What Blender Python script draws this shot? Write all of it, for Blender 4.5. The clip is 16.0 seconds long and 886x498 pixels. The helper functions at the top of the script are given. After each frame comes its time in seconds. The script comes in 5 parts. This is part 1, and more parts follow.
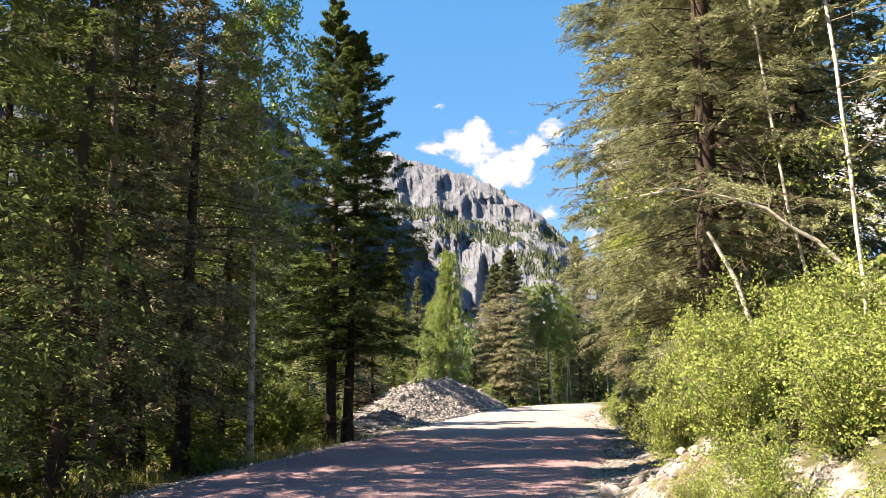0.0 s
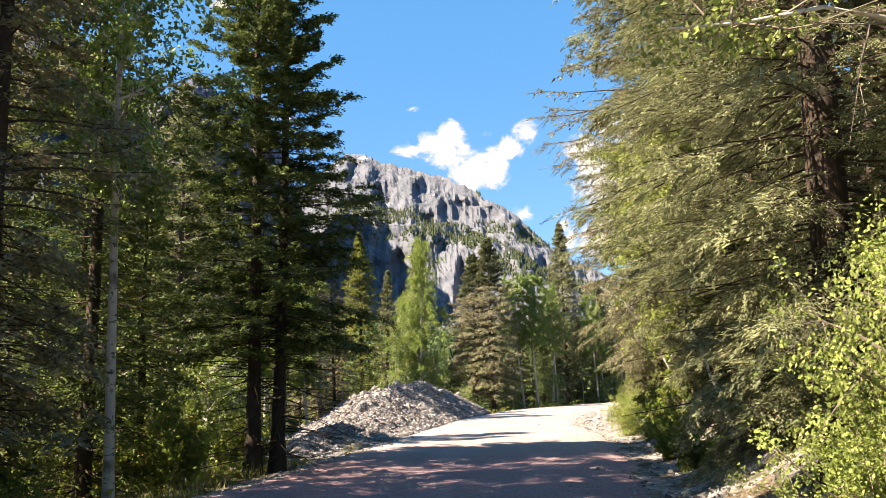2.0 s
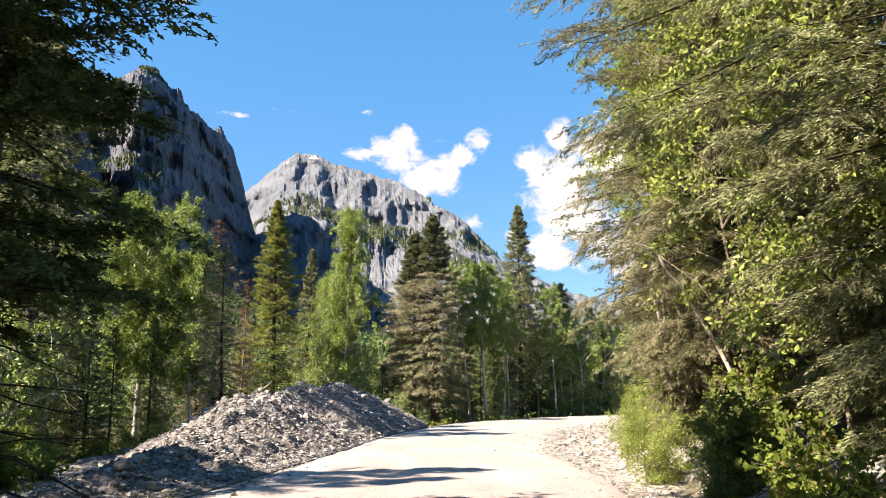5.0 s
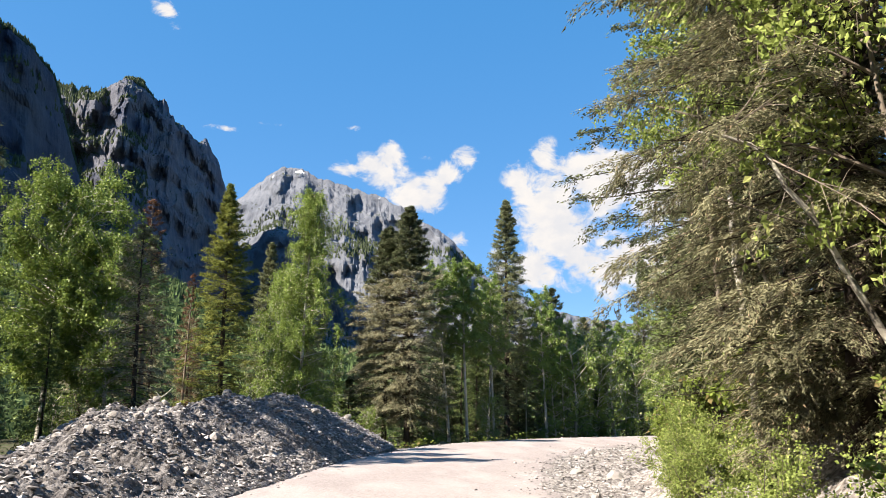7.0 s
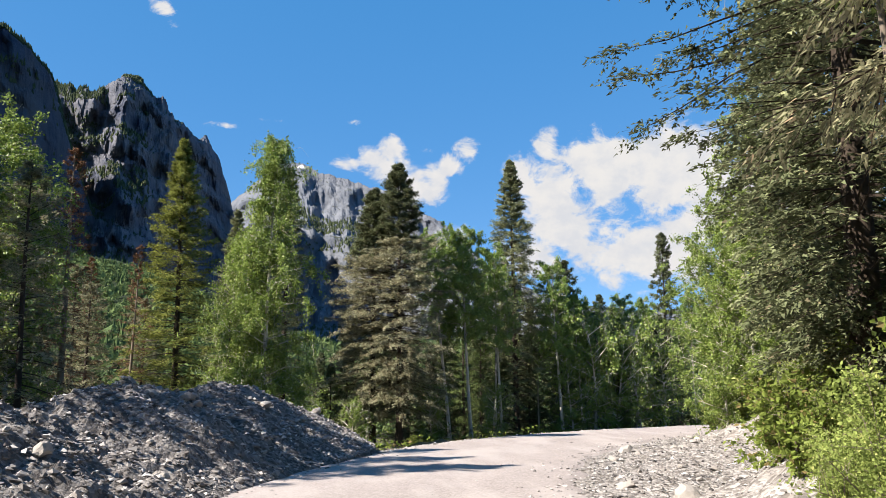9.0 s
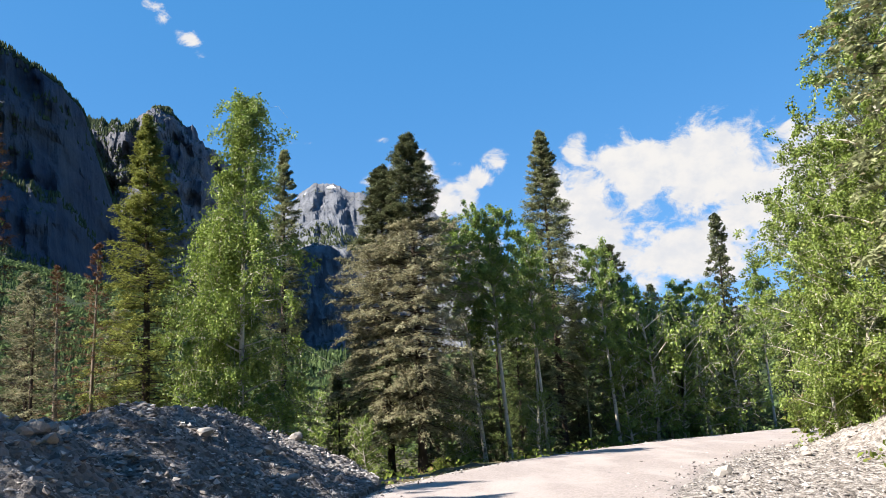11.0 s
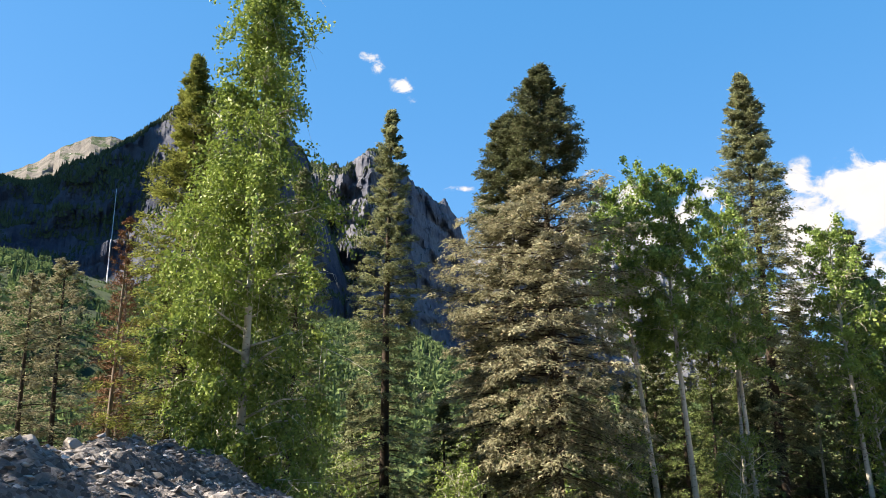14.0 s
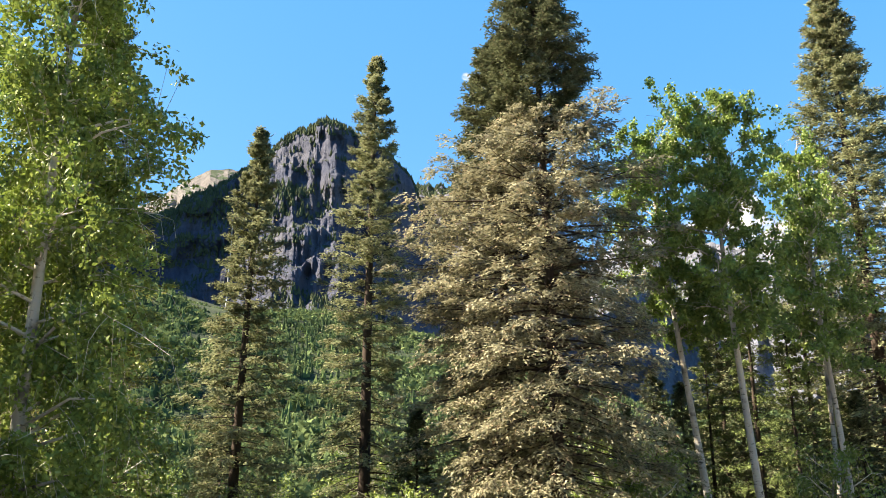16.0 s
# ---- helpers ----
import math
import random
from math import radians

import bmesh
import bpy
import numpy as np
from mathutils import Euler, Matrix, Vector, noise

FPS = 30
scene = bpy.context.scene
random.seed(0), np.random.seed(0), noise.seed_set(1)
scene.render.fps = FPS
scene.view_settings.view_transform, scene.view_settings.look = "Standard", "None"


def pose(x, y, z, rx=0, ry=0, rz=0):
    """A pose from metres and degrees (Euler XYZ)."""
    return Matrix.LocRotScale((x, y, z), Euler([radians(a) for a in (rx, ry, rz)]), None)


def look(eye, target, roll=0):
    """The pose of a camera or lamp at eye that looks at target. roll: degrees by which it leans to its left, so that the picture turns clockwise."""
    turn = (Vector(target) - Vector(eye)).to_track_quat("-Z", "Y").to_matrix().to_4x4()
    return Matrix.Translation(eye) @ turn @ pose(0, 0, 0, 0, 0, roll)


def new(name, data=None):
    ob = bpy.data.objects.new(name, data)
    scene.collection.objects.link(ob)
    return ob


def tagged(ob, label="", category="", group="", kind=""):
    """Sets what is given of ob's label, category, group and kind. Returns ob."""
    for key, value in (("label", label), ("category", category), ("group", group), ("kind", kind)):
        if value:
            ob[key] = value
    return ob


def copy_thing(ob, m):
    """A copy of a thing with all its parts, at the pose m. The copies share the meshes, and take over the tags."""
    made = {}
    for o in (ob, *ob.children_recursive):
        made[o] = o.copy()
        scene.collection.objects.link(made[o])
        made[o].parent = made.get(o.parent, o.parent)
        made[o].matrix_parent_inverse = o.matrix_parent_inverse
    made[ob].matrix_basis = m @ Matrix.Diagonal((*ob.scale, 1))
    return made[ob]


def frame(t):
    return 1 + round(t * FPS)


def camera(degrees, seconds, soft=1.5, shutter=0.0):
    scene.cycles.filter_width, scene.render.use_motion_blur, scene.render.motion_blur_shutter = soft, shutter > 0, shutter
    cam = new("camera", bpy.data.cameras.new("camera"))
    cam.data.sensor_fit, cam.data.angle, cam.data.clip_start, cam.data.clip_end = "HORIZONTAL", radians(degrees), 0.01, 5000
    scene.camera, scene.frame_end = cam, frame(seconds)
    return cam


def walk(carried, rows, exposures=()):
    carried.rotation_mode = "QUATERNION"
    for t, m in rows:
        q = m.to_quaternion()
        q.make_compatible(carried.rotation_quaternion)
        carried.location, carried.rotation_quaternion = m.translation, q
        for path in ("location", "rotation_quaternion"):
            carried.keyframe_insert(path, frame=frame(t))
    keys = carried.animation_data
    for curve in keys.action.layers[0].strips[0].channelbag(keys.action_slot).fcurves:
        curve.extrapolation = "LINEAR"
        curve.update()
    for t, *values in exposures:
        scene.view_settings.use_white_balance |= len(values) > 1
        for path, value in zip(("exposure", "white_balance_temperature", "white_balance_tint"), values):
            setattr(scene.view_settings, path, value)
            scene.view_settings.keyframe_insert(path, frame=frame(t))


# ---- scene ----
cam = camera(57.2, 16.0, soft=0.6)
METRES, EYE, TILT, LEAN, TURN = 55.0, 1.9, 8.8, 0.0, 0.0
ROWS = [
    (0.0, 0.0, 0.0, 0.0, 0.0, 0.0, -0.0),
    (0.5, 0.0013, 0.0294, -0.0045, -1.23, 1.07, -0.12),
    (1.0, 0.0026, 0.0594, -0.0091, -1.6, 0.99, 0.35),
    (1.5, 0.0045, 0.0889, -0.0138, -2.34, 0.96, 1.92),
    (2.0, 0.0067, 0.1195, -0.0188, -1.66, 0.17, 1.12),
    (2.5, 0.0073, 0.1498, -0.0241, -1.08, -0.61, 1.37),
    (3.0, 0.01, 0.182, -0.0294, -1.02, -2.29, -1.22),
    (3.5, 0.0133, 0.2147, -0.0351, -1.53, -1.82, -2.26),
    (4.0, 0.0169, 0.249, -0.0407, -4.0, -0.19, -1.92),
    (6.5, 0.0407, 0.4002, -0.0668, -5.89, 1.21, -1.33),
    (7.0, 0.0453, 0.4304, -0.0723, -6.39, 1.8, -2.16),
    (7.5, 0.0499, 0.4597, -0.078, -5.9, 1.31, -1.18),
    (8.0, 0.0559, 0.4909, -0.0835, -5.79, 1.17, -1.4),
    (10.5, 0.0826, 0.6451, -0.109, -5.73, 1.84, 1.11),
    (11.0, 0.0885, 0.6747, -0.1138, -3.65, 2.21, 2.11),
    (11.5, 0.0952, 0.7097, -0.1185, 1.05, 3.17, 0.77),
    (12.0, 0.1008, 0.735, -0.1222, 4.79, 5.07, 0.36),
    (12.5, 0.1077, 0.7618, -0.1266, 6.41, 5.24, 0.18),
    (13.0, 0.1152, 0.7903, -0.1312, 6.88, 5.41, -0.28),
    (13.5, 0.1238, 0.8233, -0.1355, 8.62, 3.87, 1.01),
    (14.0, 0.1298, 0.8515, -0.1396, 10.86, 5.16, 1.87),
    (14.5, 0.1409, 0.8808, -0.1444, 12.52, 5.75, 4.45),
    (15.0, 0.149, 0.9097, -0.1496, 15.48, 5.74, 3.05),
    (15.5, 0.157, 0.9388, -0.153, 17.75, 5.8, 3.64),
    (16.0, 0.1649, 0.9666, -0.1568, 18.73, 6.8, 3.17),
]
walk(cam, [(t, pose(0, 0, EYE, TILT, LEAN, TURN) @ pose(METRES * x, METRES * y, METRES * z, 90 + pitch, roll, yaw)) for t, x, y, z, yaw, pitch, roll in ROWS],
     exposures=[(0.0, 2.03, 8000, 15), (3.0, 2.1, 8000, 15), (4.0, 2.0, 7900, 14), (6.5, 1.78, 7100, 13), (8.0, 1.4, 6700, 11), (10.5, 1.54, 6700, 11), (12.5, 1.56, 6700, 11), (13.5, 1.77, 7100, 12), (15.0, 2.04, 7600, 13), (16.0, 2.28, 7700, 14)])

# ---- sky, sun ----
SUN_AZ, SUN_EL = radians(-107), radians(41)
SUN_DIR = Vector((math.sin(SUN_AZ) * math.cos(SUN_EL), math.cos(SUN_AZ) * math.cos(SUN_EL), math.sin(SUN_EL)))
sun = new("sun", bpy.data.lights.new("sun", "SUN"))
sun.data.energy, sun.data.angle, sun.data.color = 5.0, radians(0.55), (1.0, 0.93, 0.82)
sun.matrix_world = look(SUN_DIR * 100, (0, 0, 0))


class Nodes:
    """Short hand for building node trees."""

    def __init__(self, tree):
        self.tree = tree
        tree.nodes.clear()

    def add(self, kind, inputs=()):
        node = self.tree.nodes.new(kind)
        for key, value in dict(inputs).items():
            if isinstance(value, bpy.types.NodeSocket):
                self.tree.links.new(value, node.inputs[key])
            else:
                node.inputs[key].default_value = value
        return node

    def math(self, op, a, b=0.0, c=0.0, clamp=False):
        node = self.add("ShaderNodeMath", {0: a, 1: b, 2: c})
        node.operation, node.use_clamp = op, clamp
        return node.outputs[0]

    def noise(self, vec, scale, detail=4.0, rough=0.55, dist=0.0):
        return self.add("ShaderNodeTexNoise", {"Vector": vec, "Scale": scale, "Detail": detail, "Roughness": rough, "Distortion": dist}).outputs["Fac"]

    def mix(self, fac, a, b):
        n = self.add("ShaderNodeMix")
        n.data_type = "RGBA"
        for key, value in ((0, fac), (6, a), (7, b)):
            if isinstance(value, bpy.types.NodeSocket):
                self.tree.links.new(value, n.inputs[key])
            else:
                n.inputs[key].default_value = value if key == 0 else (*value, 1)[:4]
        return n.outputs[2]

    def ramp(self, fac, lo, hi):
        node = self.add("ShaderNodeMapRange", {"Value": fac, "From Min": lo, "From Max": hi})
        node.interpolation_type = "SMOOTHSTEP"
        return node.outputs[0]

    def stretch(self, vec, sx, sy, sz):
        return self.add("ShaderNodeMapping", {"Vector": vec, "Scale": (sx, sy, sz)}).outputs[0]

    def link(self, a, b):
        self.tree.links.new(a, b)


# clouds: azimuth, elevation, half width, half height in degrees, weight
CLOUDS = [
    (-0.6, 16.0, 1.2, 0.6, 0.8), (0.9, 16.3, 1.2, 0.9, 0.9), (2.3, 17.0, 0.9, 0.9, 0.95), (2.6, 15.6, 1.5, 1.0, 1.0), (4.3, 14.3, 1.7, 1.3, 1.1), (5.6, 14.9, 1.1, 1.0, 1.0), (6.7, 15.8, 1.0, 0.9, 0.95), (8.0, 16.8, 1.0, 0.8, 0.85),
    (5.4, 16.9, 0.9, 0.3, 0.6), (7.6, 11.4, 0.9, 0.8, 0.75), (12.2, 15.6, 1.3, 1.3, 0.95), (13.7, 17.0, 1.1, 1.1, 0.95), (14.2, 13.0, 2.4, 2.9, 1.25), (13.0, 9.3, 1.8, 1.6, 1.0), (16.2, 16.2, 1.6, 1.3, 1.05),
    (18.2, 15.4, 2.8, 2.2, 1.35), (22.6, 14.8, 3.6, 2.8, 1.4), (15.6, 11.6, 1.6, 2.2, 1.1), (20.5, 9.4, 5.0, 1.9, 1.2), (23.6, 11.3, 3.0, 1.6, 1.0), (29.0, 12.5, 5.0, 4.4, 1.2),
    (-16.6, 27.0, 0.7, 0.4, 0.72), (-15.8, 26.3, 0.6, 0.5, 0.74), (-14.9, 25.6, 0.6, 0.4, 0.66), (-13.9, 25.1, 0.9, 0.6, 0.82), (-13.3, 24.3, 0.7, 0.4, 0.6), (-6.5, 18.6, 1.2, 0.22, 0.62), (-0.4, 18.7, 0.8, 0.25, 0.62), (-9.5, 18.0, 1.6, 0.25, 0.6), (10.6, 9.6, 0.8, 1.3, 0.8),
]
world = bpy.data.worlds.new("sky")
scene.world = world
world.use_nodes = True
W = Nodes(world.node_tree)
sky = W.add("ShaderNodeTexSky")
sky.sky_type, sky.sun_disc, sky.sun_elevation, sky.sun_rotation = "NISHITA", False, SUN_EL, SUN_AZ
sky.altitude, sky.air_density, sky.dust_density, sky.ozone_density = 2800.0, 1.0, 0.35, 1.6
way = W.add("ShaderNodeTexCoord").outputs["Generated"]
sep = W.add("ShaderNodeSeparateXYZ", {0: way})
azim = W.math("MULTIPLY", W.math("ARCTAN2", sep.outputs[0], sep.outputs[1]), 57.2958)
elev = W.math("MULTIPLY", W.math("ARCSINE", sep.outputs[2]), 57.2958)
blobs = None
for a, e, ra, re, wgt in CLOUDS:
    du = W.math("MULTIPLY", W.math("SUBTRACT", azim, a), 1 / ra)
    dv = W.math("MULTIPLY", W.math("SUBTRACT", elev, e), 1 / re)
    d2 = W.math("MULTIPLY_ADD", du, du, W.math("MULTIPLY", dv, dv))
    one = W.math("MULTIPLY", W.math("POWER", 2.718, W.math("MULTIPLY", d2, -0.7)), wgt)
    blobs = one if blobs is None else W.math("SMOOTH_MAX", blobs, one, 0.15)
puff = W.noise(W.stretch(way, 1, 1, 1.4), 26.0, 10.0, 0.66, 0.35)
body = W.math("ADD", blobs, W.math("MULTIPLY", W.math("SUBTRACT", puff, 0.5), W.math("MULTIPLY", W.ramp(blobs, 0.02, 0.4), 2.3)))
mask = W.ramp(body, 0.36, 0.88)
shade = W.ramp(W.noise(W.stretch(way, 1, 1, 1.3), 30.0, 6.0, 0.6), 0.3, 0.65)
tint = W.mix(0.46, sky.outputs[0], (0.0, 2.55, 6.8))
blue = W.add("ShaderNodeBackground", {"Color": tint, "Strength": 0.057})
white = W.add("ShaderNodeBackground", {"Color": W.mix(shade, (0.84, 0.88, 0.95), (1.0, 1.0, 1.0)), "Strength": 0.31})
both = W.add("ShaderNodeMixShader", {0: mask, 1: blue.outputs[0], 2: white.outputs[0]})
W.link(both.outputs[0], W.add("ShaderNodeOutputWorld").inputs[0])

# ---- materials ----


def material(name):
    m = bpy.data.materials.new(name)
    m.use_nodes = True
    return m, Nodes(m.node_tree)


def surface(n, color, rough=0.9, bump=None, strength=0.4, dist=0.05, spec=0.2):
    bsdf = n.add("ShaderNodeBsdfPrincipled", {"Base Color": color, "Roughness": rough, "Specular IOR Level": spec})
    if bump is not None:
        n.link(n.add("ShaderNodeBump", {"Height": bump, "Strength": strength, "Distance": dist}).outputs[0], bsdf.inputs["Normal"])
    n.link(bsdf.outputs[0], n.add("ShaderNodeOutputMaterial").inputs[0])


def leaf_material(name, dark, light, accent=None, share=0.08, through_light=0.35, gloss=0.0, grain=0.34):
    """Leaves or needles: colour varies leaf by leaf, tree by tree and in clumps."""
    m, n = material(name)
    isle = n.add("ShaderNodeNewGeometry").outputs["Random Per Island"]
    place = n.add("ShaderNodeTexCoord").outputs["Object"]
    clump = n.ramp(n.noise(place, 0.9, 3.0), 0.3, 0.7)
    tree = n.add("ShaderNodeObjectInfo").outputs["Random"]
    tuft = n.ramp(n.noise(place, 3.1, 2.0), 0.36, 0.64)
    fac = n.math("ADD", n.math("MULTIPLY_ADD", isle, grain, n.math("MULTIPLY", clump, 0.30)), n.math("MULTIPLY_ADD", tuft, 0.62 - grain, n.math("MULTIPLY", tree, 0.08)))
    color = n.mix(fac, [c * 0.55 for c in dark], [c * 1.16 for c in light])
    if accent:
        color = n.mix(n.math("GREATER_THAN", n.math("FRACT", n.math("MULTIPLY", isle, 7.31)), 1 - share), color, accent)
    diff = n.add("ShaderNodeBsdfDiffuse", {"Color": color})
    tran = n.add("ShaderNodeBsdfTranslucent", {"Color": n.mix(0.35, color, light)})
    mix = n.add("ShaderNodeMixShader", {0: through_light, 1: diff.outputs[0], 2: tran.outputs[0]})
    if gloss:
        mix = n.add("ShaderNodeMixShader", {0: gloss, 1: mix.outputs[0], 2: n.add("ShaderNodeBsdfGlossy", {"Roughness": 0.45}).outputs[0]})
    n.link(mix.outputs[0], n.add("ShaderNodeOutputMaterial").inputs[0])
    return m


def bark_material(name, dark, light, scale=9.0, marks=False):
    m, n = material(name)
    place = n.add("ShaderNodeTexCoord").outputs["Object"]
    grain = n.noise(n.stretch(place, 1, 1, 0.18 if not marks else 2.2), scale, 6.0, 0.65)
    patch = n.noise(place, 1.7, 3.0)
    if marks:
        fac = n.math("MULTIPLY", n.ramp(grain, 0.33, 0.45), n.ramp(patch, 0.28, 0.5))
    else:
        fac = n.math("ADD", n.math("MULTIPLY", grain, 0.7), n.math("MULTIPLY", n.math("SUBTRACT", patch, 0.35), 0.8))
    surface(n, n.mix(fac, dark, light), 0.92, grain, 0.8, 0.03)
    return m


MAT = {
    "spruce": leaf_material("spruce_needles", (0.064, 0.078, 0.041), (0.34, 0.368, 0.205), (0.26, 0.22, 0.135), 0.06, 0.28, grain=0.12),
    "spruce_top": leaf_material("dark_spruce_needles", (0.035, 0.045, 0.024), (0.185, 0.21, 0.115), (0.16, 0.14, 0.09), 0.06, 0.2, grain=0.16),
    "olive": leaf_material("dry_spruce_needles", (0.115, 0.112, 0.068), (0.39, 0.38, 0.25), (0.32, 0.25, 0.17), 0.07, 0.28, grain=0.12),
    "bank": leaf_material("bank_spruce_needles", (0.080, 0.080, 0.046), (0.32, 0.312, 0.195), (0.28, 0.215, 0.145), 0.06, 0.26, grain=0.10),
    "fir": leaf_material("dark_fir_needles", (0.028, 0.048, 0.021), (0.165, 0.215, 0.078), (0.19, 0.23, 0.08), 0.08, 0.22, grain=0.16),
    "yellowish": leaf_material("sunny_spruce_needles", (0.085, 0.105, 0.028), (0.33, 0.36, 0.105), (0.22, 0.20, 0.08), 0.06, 0.25, grain=0.16),
    "dead": leaf_material("dead_red_needles", (0.096, 0.048, 0.032), (0.256, 0.152, 0.096), None, 0, 0.05),
    "birch": leaf_material("birch_leaves", (0.044, 0.080, 0.014), (0.255, 0.345, 0.075), (0.32, 0.38, 0.10), 0.07, 0.24, 0.03),
    "aspen": leaf_material("aspen_leaves", (0.042, 0.088, 0.016), (0.25, 0.36, 0.085), (0.34, 0.42, 0.11), 0.08, 0.28, 0.03),
    "shrub": leaf_material("shrub_leaves", (0.11, 0.165, 0.038), (0.34, 0.41, 0.125), (0.42, 0.44, 0.16), 0.08, 0.36, 0.0),
    "grass": leaf_material("grass_blades", (0.096, 0.128, 0.032), (0.264, 0.296, 0.088), (0.304, 0.264, 0.128), 0.2, 0.3),
    "undergrowth": leaf_material("undergrowth_leaves", (0.072, 0.104, 0.024), (0.24, 0.304, 0.072), (0.224, 0.176, 0.08), 0.12, 0.4),
    "far_forest": leaf_material("far_forest", (0.03, 0.05, 0.027), (0.08, 0.112, 0.052), (0.095, 0.14, 0.055), 0.3, 0.15),
    "far_leafy": leaf_material("far_leafy_trees", (0.045, 0.075, 0.034), (0.13, 0.185, 0.08), (0.15, 0.2, 0.08), 0.3, 0.2),
    "far_conifer": leaf_material("far_conifers", (0.032, 0.045, 0.028), (0.098, 0.118, 0.064), None, 0, 0.1),
    "bark": bark_material("conifer_bark", (0.022, 0.017, 0.013), (0.085, 0.065, 0.052)),
    "dead_wood": bark_material("dead_wood", (0.096, 0.076, 0.06), (0.272, 0.232, 0.192)),
    "birch_bark": bark_material("birch_bark", (0.08, 0.068, 0.056), (0.496, 0.464, 0.4), 6.0, True),
}


def make_rock(name, dark, light, scale, veg=None, snow=0.0, warm=(0.16, 0.145, 0.135)):
    m, n = material(name)
    geo = n.add("ShaderNodeNewGeometry")
    place = n.add("ShaderNodeTexCoord").outputs["Object"]
    streak = n.noise(n.stretch(place, 1, 1, 0.16), scale, 8.0, 0.68)
    band = n.noise(n.stretch(place, 0.25, 0.25, 1.6), scale * 0.6, 5.0, 0.6)
    big = n.noise(place, scale * 0.18, 3.0)
    fac = n.math("ADD", n.math("MULTIPLY", streak, 0.65), n.math("MULTIPLY", band, 0.45))
    color = n.mix(n.ramp(fac, 0.32, 0.75), dark, light)
    color = n.mix(n.math("MULTIPLY", n.ramp(big, 0.45, 0.7), 0.5), color, warm)
    if veg:
        up = n.add("ShaderNodeSeparateXYZ", {0: geo.outputs["True Normal"]}).outputs[2]
        green = n.math("ADD", up, n.math("MULTIPLY", n.math("SUBTRACT", n.noise(place, scale * 0.9, 7.0, 0.7), 0.5), 1.1))
        color = n.mix(n.ramp(green, veg[3], veg[3] + 0.13), color, veg[:3])
    if snow:
        up = n.add("ShaderNodeSeparateXYZ", {0: geo.outputs["True Normal"]}).outputs[2]
        high = n.add("ShaderNodeSeparateXYZ", {0: place}).outputs[2]
        cover = n.math("MULTIPLY", n.ramp(high, snow, snow * 1.06), n.ramp(n.noise(place, scale * 0.45, 3.0), 0.685, 0.71))
        color = n.mix(n.math("MULTIPLY", cover, n.ramp(up, 0.3, 0.5)), color, (0.64, 0.656, 0.68))
    surface(n, color, 0.95, n.math("ADD", streak, n.math("MULTIPLY", n.noise(place, scale * 2.5, 8.0, 0.7), 0.5)), 1.0, 16.0)
    return m


def make_gravel(name, dark, light, scale=14.0, pale=None, relief=0.03, red=None):
    m, n = material(name)
    place = n.add("ShaderNodeTexCoord").outputs["Object"]
    cell = n.add("ShaderNodeTexVoronoi", {"Vector": place, "Scale": scale})
    fine = n.noise(place, scale * 3, 6.0, 0.7)
    big = n.noise(place, 0.5, 4.0)
    tone = n.add("ShaderNodeSeparateColor", {0: cell.outputs["Color"]}).outputs[0]
    fac = n.math("ADD", n.math("MULTIPLY", tone, 0.45), n.math("MULTIPLY_ADD", fine, 0.3, n.math("MULTIPLY", big, 0.35)))
    color = n.mix(n.ramp(fac, 0.25, 0.85), dark, light)
    if pale:
        color = n.mix(n.math("MULTIPLY", n.ramp(n.noise(n.stretch(place, 1, 0.25, 1), 0.9, 3.0), 0.4, 0.65), 0.5), color, pale)
    if red:
        way = n.math("ADD", n.add("ShaderNodeSeparateXYZ", {0: place}).outputs[1], n.math("MULTIPLY", big, 8.0))
        color = n.mix(n.ramp(way, 27.0, 38.0), n.mix(n.ramp(fac, 0.25, 0.85), *red), color)
    high = n.math("SUBTRACT", fine, n.math("MULTIPLY", cell.outputs["Distance"], 1.2))
    surface(n, color, 0.95, high, 0.9, relief)
    return m


MAT["gravel"] = make_gravel("grey_rubble", (0.082, 0.075, 0.075), (0.275, 0.26, 0.256), 13.0, None, 0.05)
MAT["road"] = make_gravel("packed_dirt", (0.225, 0.195, 0.188), (0.345, 0.307, 0.298), 30.0, (0.40, 0.362, 0.35), 0.0022, ((0.19, 0.120, 0.130), (0.325, 0.228, 0.238)))
MAT["shoulder"] = make_gravel("loose_gravel", (0.24, 0.208, 0.184), (0.464, 0.424, 0.384), 16.0)
MAT["peak_rock"] = make_rock("peak_rock", (0.060, 0.069, 0.090), (0.170, 0.184, 0.215), 0.02, (0.04, 0.048, 0.028, 0.84), 700.0, (0.142, 0.149, 0.168))
# cliff and tower: the blue of shadow and distance haze is in the colours
MAT["hazy_cliff_rock"] = make_rock("hazy_cliff_rock", (0.024, 0.034, 0.066), (0.088, 0.097, 0.128), 0.03, (0.032, 0.046, 0.024, 0.72), 0.0, (0.11, 0.112, 0.125))
MAT["hazy_tower_rock"] = make_rock("hazy_tower_rock", (0.030, 0.042, 0.080), (0.175, 0.178, 0.205), 0.03, (0.032, 0.046, 0.024, 0.70), 0.0, (0.16, 0.152, 0.15))
MAT["ridge_rock"] = make_rock("ridge_rock", (0.07, 0.066, 0.062), (0.17, 0.158, 0.145), 0.02, (0.036, 0.056, 0.024, 0.75), 800.0)

